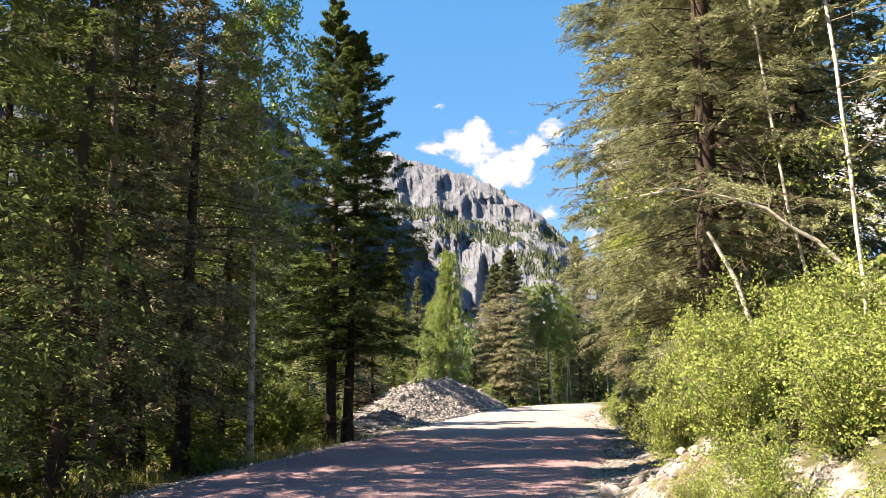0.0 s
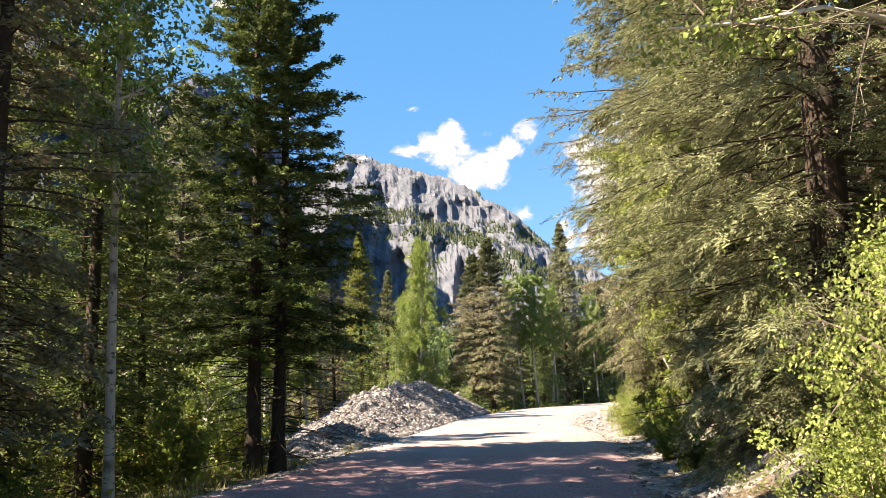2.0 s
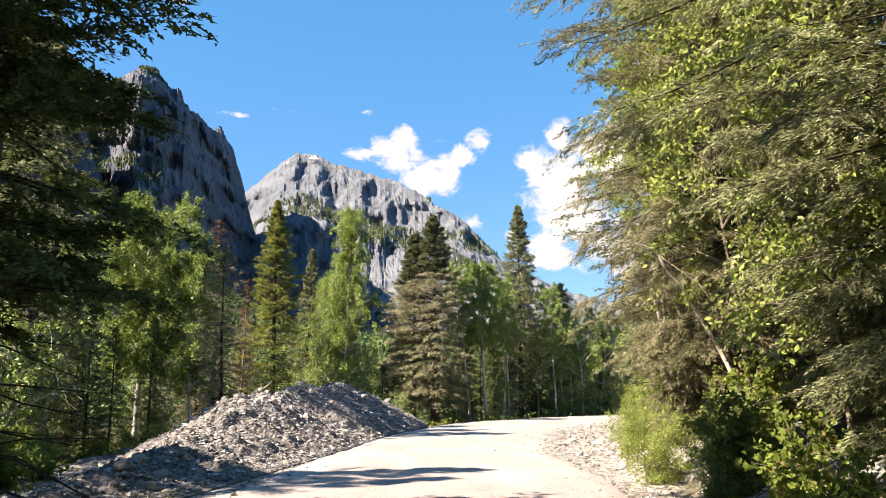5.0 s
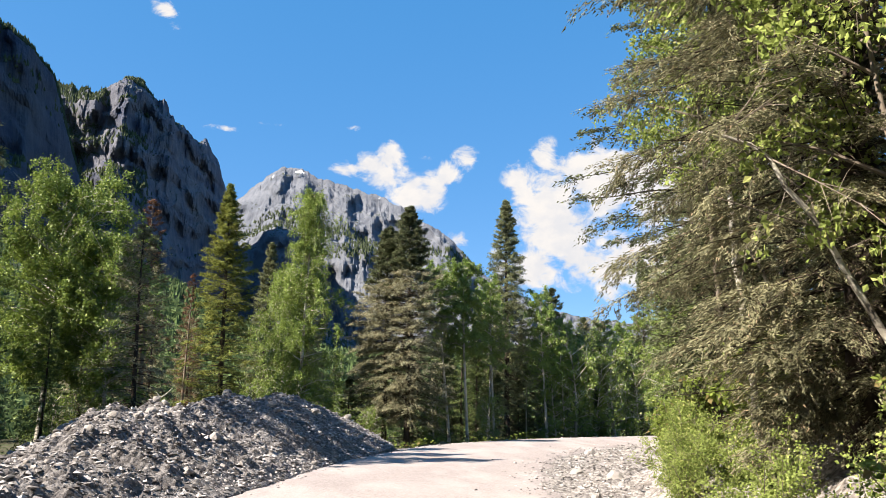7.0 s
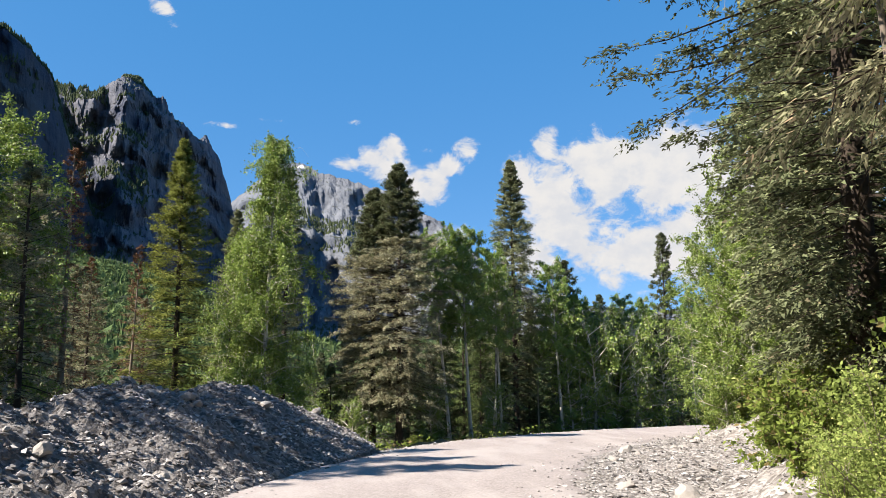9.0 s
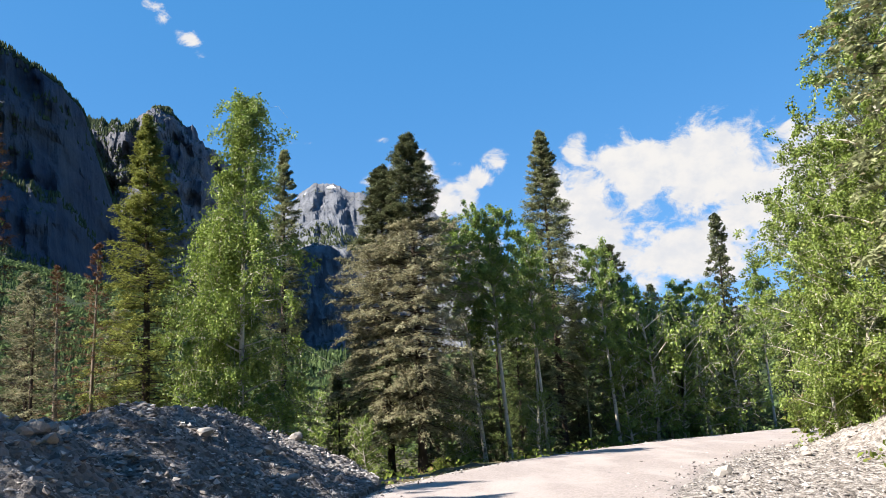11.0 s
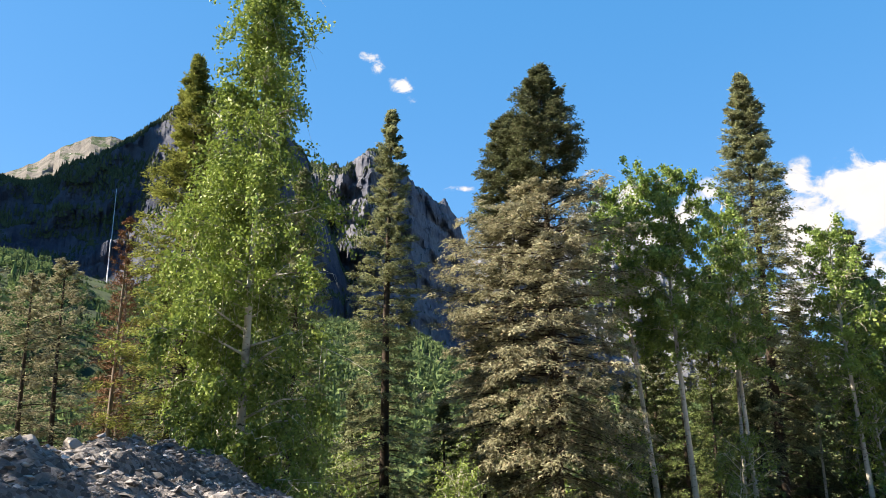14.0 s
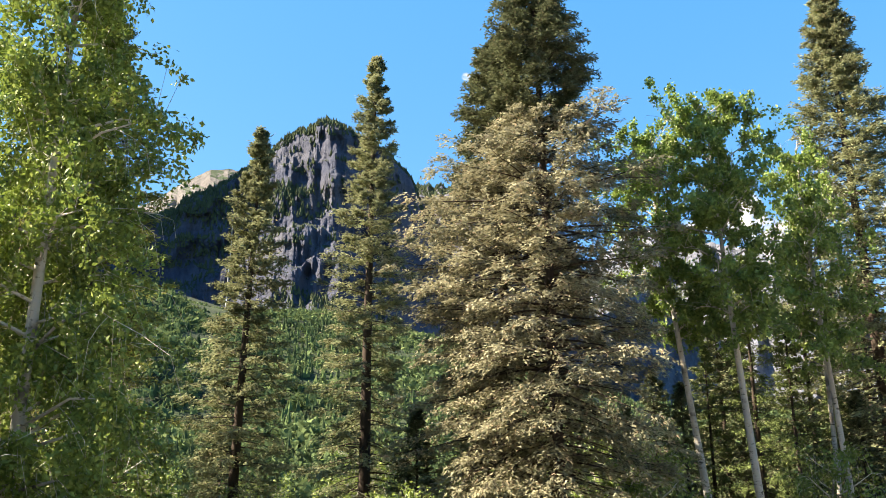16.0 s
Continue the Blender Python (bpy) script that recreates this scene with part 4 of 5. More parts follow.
spruce_e = put(conifer("spruce_tree", "slim sunny yellow-green spruce behind the gravel pile", "yellowish", 15.1, 2.9, 0.08, 330, 15, 16, 0.125, 0.022, 0.22, 0.74, seed=4, taper=0.84, gaps=0.26, thick=0.06, crowd=0.85, dead_low=0.8), -4.1, 68.0, 0)
put(conifer("spruce_tree", "thin open spruce with ragged branches", "spruce", 15.6, 2.3, 0.06, 250, 16, 16, 0.12, 0.022, 0.26, 0.62, seed=5, gaps=0.34, taper=0.8, thick=0.05, crowd=0.9, dead_low=0.6), 0.1, 73.8, 0)
put(conifer("spruce_tree", "slender spruce partly hidden by a birch", "spruce", 12.8, 2.2, 0.06, 220, 16, 16, 0.12, 0.022, 0.26, 0.62, seed=6, gaps=0.34, taper=0.85, thick=0.05, crowd=0.9), -2.4, 71.5, 0)
put(broadleaf("birch_tree", "tall leafy birch with a pale trunk behind the gravel pile", "birch", 13.0, 1.75, 0.10, 66, 60000, 0.076, (0.6, 0.1), 7, thick=0.0075, upward=0.5, hang=0.42, outline=[(0, 0.85), (0.3, 1.0), (0.5, 0.9), (0.66, 0.62), (0.78, 0.45), (0.9, 0.34), (1, 0.12)]), 0.3, 62.2, 0)
put(broadleaf("birch_tree", "leafy birch standing close beside a taller one", "birch", 9.6, 1.6, 0.12, 46, 30000, 0.076, (-0.3, 0.1), 26, thick=0.008, upward=0.55, hang=0.42, outline=[(0, 0.8), (0.3, 1.0), (0.6, 0.8), (0.85, 0.5), (1, 0.15)]), -0.5, 63.2, 40)
put(broadleaf("birch_tree", "broad round-topped birch with pale limbs", "birch", 12.4, 2.8, 0.36, 76, 66000, 0.10, (0.3, 0.2), 8, upward=0.6, hang=0.25, outline=[(0, 0.6), (0.3, 0.95), (0.6, 1.0), (0.85, 0.75), (1, 0.4)], loose=1.3), -9.3, 57.6, 0)
birch_l = put(broadleaf("birch_tree", "green birch with bare pale lower limbs", "birch", 9.4, 1.8, 0.34, 46, 26000, 0.10, (-0.4, 0.2), 9, upward=0.9, hang=0.3, outline=[(0, 0.5), (0.35, 0.9), (0.65, 1.0), (0.9, 0.7), (1, 0.35)], loose=1.3), -6.6, 57.4, 0)
ragged = put(conifer("spruce_tree", "half-bare spruce with brown dead branches below a birch", "olive", 8.6, 1.7, 0.2, 120, 12, 9, 0.12, 0.02, 0.25, 0.6, seed=16, dead_low=2.4, gaps=0.4, taper=0.5), -4.4, 52.2, 0)
aspen_d = put(broadleaf("aspen_tree", "aspen with a long bare white trunk and dense top", "aspen", 11.5, 1.05, 0.50, 40, 30000, 0.085, (-0.5, 0.0), 10, thick=0.008, hang=0.15, loose=0.8), 9.7, 72.7, 0)
put(broadleaf("aspen_tree", "leaning aspen with a long bare trunk", "aspen", 11.4, 0.95, 0.52, 36, 24000, 0.085, (-0.8, 0.3), 11, thick=0.008, hang=0.15, loose=0.8), 8.7, 73.4, 0)
aspen_f = put(broadleaf("aspen_tree", "slender light green aspen with a white trunk", "aspen", 10.3, 0.8, 0.46, 32, 16000, 0.088, (-0.2, 0.2), 12, thick=0.008, hang=0.15, loose=0.8), 15.3, 76.0, 0)
dead_a = put(conifer("dead_spruce", "dead spruce with sparse rust-brown needles", "dead", 12.0, 1.7, 0.1, 130, 12, 12, 0.09, 0.015, 0.30, 0.55, seed=13, dead_low=1.8, gaps=0.4), -6.2, 60.2, 0)
again(dead_a, -9.7, 74.0, 100, 0.93, 1.0)
again(dead_a, -5.9, 67.5, 200, 0.86, 0.7)
for x, y, g in [(-8.8, 69.5, 1.15), (-7.2, 65.8, 0.95), (-10.8, 67.5, 1.2), (-6.6, 72.0, 1.0)]:
    again(ragged, x, y, x * 40, g)
FIR = [(0, 0.70), (0.08, 0.88), (0.2, 0.86), (0.35, 0.70), (0.52, 0.54), (0.7, 0.42), (0.9, 0.2), (1, 0.04)]
put(conifer("fir_tree", "tall dark fir with dense shaded branches at the road's edge", "fir", 14.6, 3.1, 0.20, 165, 20, 32, 0.10, 0.024, 0.22, 0.66, thick=0.05, seed=14, dead_low=1.2, gaps=0.34, limb_rise=0.0, outline=FIR), -3.5, 25.6, 0)
put(conifer("fir_tree", "dark fir standing close beside another", "fir", 13.6, 3.2, 0.22, 165, 20, 32, 0.10, 0.024, 0.24, 0.66, thick=0.05, seed=15, dead_low=1.2, gaps=0.34, limb_rise=0.0, outline=FIR), -3.0, 25.95, 0)
put(broadleaf("aspen_tree", "light green aspen with a thin white trunk among firs", "aspen", 13.2, 1.3, 0.42, 34, 15000, 0.09, (0.3, 0.2), 16, thick=0.006), -4.7, 20.3, 0)

# ---- large spruces over the cut bank ----
WALL = [(0, 0.34), (0.05, 0.48), (0.12, 0.70), (0.25, 0.95), (0.5, 0.92), (0.75, 0.6), (1, 0.03)]
near_s = put(conifer("spruce_tree", "large grey-green spruce leaning over the road bank", "spruce", 22.0, 3.6, 0.04, 340, 34, 50, 0.078, 0.0105, 0.32, 0.88, thick=0.034, fan=0.55, fine_to=0.48, upper=(0.10, 2.4, 3.2), seed=20, dead_low=1.0, crowd=1.25, gaps=0.24, outline=WALL), 5.35, 16.3, 0)
put(conifer("spruce_tree", "large dry olive-brown spruce on the road bank", "bank", 22.0, 3.7, 0.03, 400, 34, 50, 0.078, 0.0100, 0.36, 0.88, thick=0.034, fan=0.55, fine_to=0.48, upper=(0.10, 2.4, 3.2), seed=21, dead_low=1.4, crowd=1.25, gaps=0.24, outline=WALL), 8.6, 33.0, 0)
back_s = put(conifer("spruce_tree", "tall spruce standing back from the road bank", "spruce", 20.0, 3.3, 0.04, 230, 15, 9, 0.20, 0.05, 0.36, 0.9, seed=22, dead_low=0.8, crowd=1.2, outline=WALL), 7.8, 17.4, 0)
again(near_s, 7.6, 25.4, 240, 0.98)
put(conifer("spruce_tree", "dense dark spruce at the outer edge of the bank", "spruce_top", 20.0, 3.3, 0.04, 320, 20, 16, 0.12, 0.026, 0.30, 0.82, seed=23, thick=0.06, dead_low=0.8, crowd=1.1, gaps=0.24, outline=WALL), 11.2, 42.2, 0)
for x, y, turn, g in [(12.6, 36.2, 20, 1.05), (9.9, 29.0, 75, 1.05), (18.2, 54.5, 150, 1.0), (9.0, 21.5, 300, 0.95), (20.5, 59.5, 80, 0.85), (15.8, 46.8, 200, 0.9), (13.6, 43.4, 310, 1.0), (8.4, 10.0, 200, 1.0), (10.5, 13.5, 10, 1.0), (11.5, 24.5, 170, 1.05), (12.5, 30.5, 60, 1.0), (16.5, 50.0, 130, 0.9), (23.5, 65.0, 10, 0.7)]:
    again(back_s, x, y, turn, g)

# ---- forest on the low side of the road ----
rng = random.Random(4)
forest_a = put(conifer("fir_tree", "brown-green spruce in the shaded forest with dead lower branches", "bank", 14.0, 2.5, 0.14, 130, 14, 12, 0.14, 0.03, 0.30, 0.72, thick=0.07, seed=30, dead_low=1.4, gaps=0.3), -6.4, 16.4, 0)
forest_b = put(conifer("fir_tree", "dark fir in the shaded forest with drooping branches", "fir", 13.0, 2.3, 0.10, 130, 14, 12, 0.14, 0.03, 0.36, 0.72, thick=0.07, seed=31, dead_low=1.4, gaps=0.3), -6.2, 13.4, 0)
FOREST = [(-7.6, 17.2), (-8.8, 15.6), (-5.8, 18.6), (-9.6, 18.6), (-11.5, 15.5), (-8.8, 24.8), (-7.4, 20.6), (-6.6, 10.4), (-9.4, 12.6), (-6.1, 22.8)]
for x, y, g in [(-9.4, 51.0, 0.50), (-8.2, 50.0, 0.42), (-7.4, 52.4, 0.46), (-11.0, 53.6, 0.56), (10.6, 75.2, 0.50), (11.6, 76.2, 0.42), (9.8, 76.2, 0.66), (8.6, 77.0, 0.5)]:
    again(forest_b, x, y, x * 50, g, g * 0.9)
for k, (x, y) in enumerate(FOREST):
    again((forest_a, forest_b)[k % 2], x + rng.uniform(-0.4, 0.4), y + rng.uniform(-0.4, 0.4), rng.uniform(0, 360), rng.uniform(1.0, 1.25), rng.uniform(0.95, 1.1))

# ---- stand beyond the bend, and the valley edge ----
stand = put(conifer("spruce_tree", "spruce in the stand beyond the bend", "spruce_top", 11.0, 2.0, 0.08, 160, 11, 10, 0.17, 0.045, 0.32, 0.62, seed=40, dead_low=1.2, gaps=0.28, thick=0.07), 16.8, 80.0, 0)
STAND = [(8.0, 76.8, 0.5), (12.0, 76.0, 0.42), (14.0, 78.6, 0.5), (16.0, 79.0, 0.6), (6.4, 76.4, 0.45), (19.6, 79.2, 0.6), (9.0, 78.4, 0.7), (11.4, 79.5, 0.9), (14.6, 80.0, 0.75), (18.8, 81.0, 0.72), (20.4, 82.0, 0.75), (22.6, 80.6, 0.6), (17.4, 84.0, 0.9), (24.4, 84.0, 0.72),
         (13.4, 83.5, 0.9), (9.6, 82.5, 0.8), (7.0, 80.0, 0.6), (27.5, 83.5, 0.6), (28.6, 94.7, 1.56), (30.5, 86.5, 0.7), (21.0, 87.5, 0.95), (2.6, 71.0, 0.42), (33.5, 85.0, 0.6), (36.5, 88.0, 0.8), (28.0, 90.5, 0.8), (3.4, 73.5, 0.62)]
for x, y, g in STAND:
    again(stand, x, y, rng.uniform(0, 360), g, min(g, 1.0) * rng.uniform(0.9, 1.15))
for x, y, g in [(18.0, 80.0, 0.84), (20.0, 80.4, 0.86), (22.4, 81.5, 0.86), (25.6, 82.0, 0.78), (16.9, 77.6, 0.84)]:
    again((aspen_f, aspen_d)[int(x * 7) % 2], x, y, rng.uniform(0, 360), g, g)
again(aspen_f, 11.6, 74.4, 0, 1.06, 0.9)
pole = put(broadleaf("aspen_tree", "thin aspen with a long bare pale trunk in the stand", "aspen", 9.6, 0.8, 0.62, 16, 2800, 0.085, (0.2, 0.1), 28, thick=0.0065), 11.2, 74.6, 0)
for x, y, g in [(14.3, 77.6, 0.7), (18.9, 79.4, 0.85), (20.9, 80.0, 0.8)]:
    again(pole, x, y, rng.uniform(0, 360), g, min(1.0, g * 1.1))
for x, y, g in [(-15.5, 64.0, 0.85), (-18.5, 74.0, 0.9), (-14.0, 80.0, 0.8), (-7.4, 78.5, 0.7), (-3.0, 80.5, 0.6), (-22.0, 66.0, 1.0), (-26.0, 78.0, 1.0), (1.6, 84.0, 0.6), (-15.0, 54.0, 1.0)]:
    again(stand, x, y, rng.uniform(0, 360), g)
for x, y, g in [(-13.5, 55.0, 0.8), (-18.0, 62.0, 0.9), (-16.5, 46.0, 0.9)]:
    again(birch_l, x, y, rng.uniform(0, 360), g)
sapling = put(broadleaf("birch_sapling", "young leafy birch at the clearing edge", "birch", 4.0, 1.1, 0.1, 22, 3600, 0.10, (0.1, 0.1), 17), -2.0, 66.0, 0)
for x, y, g in [(-5.6, 72.5, 0.30), (-3.6, 75.5, 0.34), (-1.0, 69.6, 0.26), (1.8, 76.5, 0.32), (2.2, 79.5, 0.40), (-1.8, 77.5, 0.36), (-7.4, 70.6, 0.34), (-9.6, 78.0, 0.42), (3.8, 67.6, 0.22), (-4.0, 84.0, 0.5), (0.6, 88.0, 0.5), (4.6, 82.0, 0.45), (-11.5, 66.5, 0.4), (7.6, 71.4, 0.30), (11.0, 73.4, 0.28), (-8.4, 35.0, 0.42), (-6.6, 31.4, 0.34), (-9.6, 31.0, 0.5), (-7.6, 38.4, 0.4), (-5.4, 28.4, 0.28), (-11.4, 35.5, 0.55), (-9.0, 41.5, 0.45)]:
    again(sapling, x, y, rng.uniform(0, 360), g * 2.6, g * 2.8)
# tall spruces added out of view to cast shade on the gravel pile
for x, y, turn in [(-11.0, 44.8, 30), (-11.3, 47.6, 200), (-11.6, 50.6, 140)]:
    again(back_s, x, y, turn, 0.92, 1.0)
for x, y, g in [(16.0, 76.3, 1.2), (17.4, 77.0, 1.6), (19.0, 77.8, 1.4), (20.6, 78.4, 1.6), (22.4, 79.2, 1.4)]:
    again(sapling, x, y, x * 70, g)
again(spruce_e, -8.0, 31.6, 90, 0.62, 0.8)
again(forest_b, -9.6, 30.6, 40, 1.05)
again(forest_a, -11.6, 28.4, 120, 1.05)
again(spruce_e, -11.5, 38.0, 190, 0.7, 0.85)
again(spruce_e, -13.5, 31.0, 290, 0.85, 0.9)
# trees round the way at the start
for x, y in [(6, -3), (7, -12), (9, -20), (12, 3), (-6, -34), (6, -32)]:
    again(stand, x, y, rng.uniform(0, 360), 1.5, 1.4)

for x, y in [(-30, 2), (-31, 28), (-29, 38), (-33, 46), (-42, 40), (-44, 12)]:
    again(stand, x, y, rng.uniform(0, 360), rng.uniform(1.0, 1.4))

# aspens on the far bank
put(broadleaf("aspen_tree", "tall leafy aspen at the bank with several pale limbs", "birch", 11.5, 1.7, 0.08, 70, 60000, 0.078, (-0.7, 0.2), 22, thick=0.006, hang=0.2, loose=0.9), 19.4, 59.2, 0)
bank_aspen = put(broadleaf("aspen_tree", "yellow-green leafy aspen on the bank", "birch", 8.0, 1.5, 0.05, 50, 32000, 0.078, (-0.3, 0.2), 23, thick=0.006, hang=0.2, loose=0.9), 18.9, 63.4, 0)
for x, y, turn, g in [(19.6, 61.8, 80, 1.15), (20.0, 57.0, 190, 0.75), (20.2, 64.8, 270, 1.05)]:
    again(bank_aspen, x, y, turn, g)
put(broadleaf("aspen_tree", "bright aspen growing through spruce branches", "shrub", 7.5, 1.3, 0.3, 30, 11000, 0.085, (-0.3, 0.0), 24, bark="dead_wood", thick=0.004), 6.9, 26.2, 0)
put(broadleaf("aspen_tree", "bright aspen growing up in front of spruces", "shrub", 8.6, 1.3, 0.3, 30, 12000, 0.085, (-0.5, 0.0), 25, bark="dead_wood", thick=0.004), 8.2, 31.2, 0)

put(broadleaf("aspen_tree", "leafy aspen standing at the edge of bank spruces", "shrub", 10.2, 1.1, 0.5, 36, 16000, 0.075, (-0.9, -0.4), 29, bark="dead_wood", thick=0.004, hang=0.15), 9.7, 38.8, 0)


def bare_birch(label, points, r0, r1, twigs=0, seed=0, leafy=(), bark="birch_bark"):
    """A leafless pale birch stem through points."""
    p = np.array(points, float)
    k = np.linspace(0, len(p) - 1, 12)
    p = np.stack([np.interp(k, np.arange(len(p)), p[:, i]) for i in range(3)], 1)
    rng = np.random.default_rng(seed)
    p[1:-1] += rng.normal(size=(10, 3)) * 0.02
    root = tagged(new("dead_birch"), label, "tree")
    v, f = tube(p, np.linspace(r0, r1, 12), 8)
    child("trunk", fast_mesh("trunk", v, f, MAT[bark], True), root)
    pieces = []
    for j in range(twigs):
        w = rng.uniform(3, 11)
        a = np.array([np.interp(w, np.arange(12), p[:, i]) for i in range(3)])
        d = rng.normal(size=3) * np.array([0.7, 0.5, 0.5]) + np.array([0, -0.1, 0.25])
        b = a + d * rng.uniform(0.4, 1.0)
        pieces.append(tube(np.stack([a, (a + b) / 2 + rng.normal(size=3) * 0.05, b]), [0.012, 0.007, 0.003], 4))
        for _ in range(3):
            c = a + (b - a) * rng.uniform(0.4, 1.0)
            pieces.append(tube(np.stack([c, c + d * 0.3 + rng.normal(size=3) * 0.18]), [0.005, 0.002], 3))
    if pieces:
        v, f = join(pieces)
        tagged(child("branchwork", fast_mesh("branchwork", v, f, MAT["dead_wood"]), root), kind="stuff")
    if leafy:
        hubs = []
        for w0, w1 in leafy:
            for _ in range(16):
                w = rng.uniform(w0, w1)
                a = np.array([np.interp(w * 11, np.arange(12), p[:, i]) for i in range(3)])
                hubs += list(a + rng.normal(size=3) * np.array([0.28, 0.28, 0.2]) + rng.normal(size=(34, 3)) * np.array([0.13, 0.13, 0.09]))
        v, f = leaves_at(np.array(hubs), rng.normal(size=(len(hubs), 3)), 0.062, rng)
        tagged(child("crown", fast_mesh("crown", v, f, MAT["shrub"]), root, "sparse bright leaf clusters"), kind="stuff")
    return root


bare_birch("bare pale birch pole standing on the bank", [(7.0, 14.7, 1.2), (6.7, 14.7, 3.4), (6.3, 14.7, 5.3), (6.0, 14.7, 8.3), (5.7, 14.7, 11.5)], 0.036, 0.025, 10, 1, ((0.3, 0.62),))
bare_birch("bare white birch pole standing on the bank", [(5.95, 11.0, 0.9), (5.75, 11.0, 3.0), (5.65, 11.0, 5.1), (5.5, 11.0, 7.2), (5.2, 11, 11)], 0.032, 0.024, 10, 2, ((0.25, 0.6),))
bare_birch("short leaning dead birch stem on the bank", [(5.5, 13.0, 1.2), (5.1, 13.0, 2.2), (4.7, 13.0, 3.4), (4.3, 13.0, 4.2)], 0.05, 0.03, 2, 3)
bare_birch("arching dead birch bent over the road bank", [(8.0, 13.3, 1.5), (7.0, 13.2, 3.3), (6.3, 13.2, 3.95), (5.5, 13.2, 4.5), (4.7, 13.2, 4.85), (3.76, 13.15, 4.95), (2.45, 12.95, 4.68)], 0.055, 0.012, 26, 4, ((0.82, 1.0), (0.15, 0.3)))
bare_birch("leaning dead birch stem before spruces", [(9.0, 34.6, 1.4), (8.65, 34.6, 2.4), (8.2, 34.6, 3.4), (7.75, 34.6, 4.2)], 0.04, 0.02, 2, 5)
bare_birch("leaning dead birch stem on the shaded bank", [(6.5, 23.0, 0.8), (6.1, 23.0, 2.0), (5.7, 23.0, 3.1)], 0.045, 0.02, 2, 6)
bare_birch("white birch bowed over against dry spruces", [(8.2, 31.4, 1.2), (7.8, 31.5, 2.3), (7.3, 31.5, 3.1), (6.9, 31.5, 3.7), (6.5, 31.5, 4.25), (5.9, 31.5, 4.3)], 0.045, 0.015, 10, 7)
bare_birch("broken white birch stub among spruce branches", [(7.9, 34.4, 1.2), (7.75, 34.3, 2.4), (7.62, 34.3, 3.6), (7.58, 34.3, 4.5)], 0.05, 0.04, 0, 8)
bare_birch("grey leaning birch trunk in the shaded forest", [(-5.95, 14, -0.8), (-5.8, 14, 4.0), (-5.9, 14, 7.2), (-6.0, 14, 10)], 0.085, 0.05, 6, 9, bark="dead_wood")

# ---- shrubs ----
bush = put(shrub("shrub", "bright yellow-green leafy shrub on the road bank", "shrub", 1.6, 1.2, 16, 12000, 0.040, 1), 4.3, 9.0)
bright = put(broadleaf("birch_sapling", "bright yellow-green sapling before dark spruce branches", "shrub", 2.5, 0.75, 0.05, 30, 9000, 0.052, (0.1, -0.1), 33, bark="dead_wood", thick=0.007, hang=0.15, loose=1.0), 3.9, 12.4, 0, 0.78, 0.72)
for x, y, turn, g in [(4.5, 11.4, 250, 0.6), (5.9, 13.4, 60, 0.8)]:
    again(bright, x, y, turn, g)
for x, y, g in [(3.7, 10.6, 1.0), (5.2, 10.2, 1.15), (4.7, 7.6, 1.0), (6.0, 8.4, 1.2), (3.5, 12.4, 0.8), (5.6, 6.4, 1.1), (4.4, 11.8, 1.25), (5.9, 12.4, 1.1), (4.0, 6.4, 0.7), (4.2, 5.0, 0.8), (5.2, 4.2, 1.0), (3.35, 8.6, 0.65), (6.8, 32.0, 0.8), (7.3, 30.4, 0.9), (6.6, 29.2, 0.7), (7.7, 36.4, 0.7), (8.2, 37.6, 0.8), (8.9, 39.4, 0.7), (3.0, 7.2, 0.5), (3.3, 6.2, 0.55), (2.7, 8.2, 0.4), (3.5, 5.4, 0.6), (3.0, 9.8, 0.5)]:
    again(bush, x, y, rng.uniform(0, 360), g)
far_bush = put(shrub("shrub", "yellow-green leafy shrub above the road bank", "shrub", 1.9, 1.2, 10, 3600, 0.085, 3), 7.4, 5.0)
for x, y, g in [(6.8, 11.4, 1.3), (7.4, 7.6, 1.3), (8.4, 9.0, 1.3), (12.4, 48.5, 0.9), (13.8, 51.5, 0.9), (16.0, 56.4, 1.0), (11.2, 45.2, 0.8), (8.4, 36.0, 0.6), (8.1, 34.4, 0.5), (8.9, 38.6, 0.65), (11.6, 45.6, 0.4), (12.2, 47.4, 0.35), (12.9, 48.2, 0.4), (13.6, 49.8, 0.4), (13.5, 52.0, 0.35), (13.9, 52.8, 0.4)]:
    again(far_bush, x + apron(y) * 0.8, y, rng.uniform(0, 360), g)
green = put(shrub("shrub", "green leafy shrub at the forest edge", "undergrowth", 1.5, 1.1, 8, 2200, 0.10, 2), -4.2, 22.6)
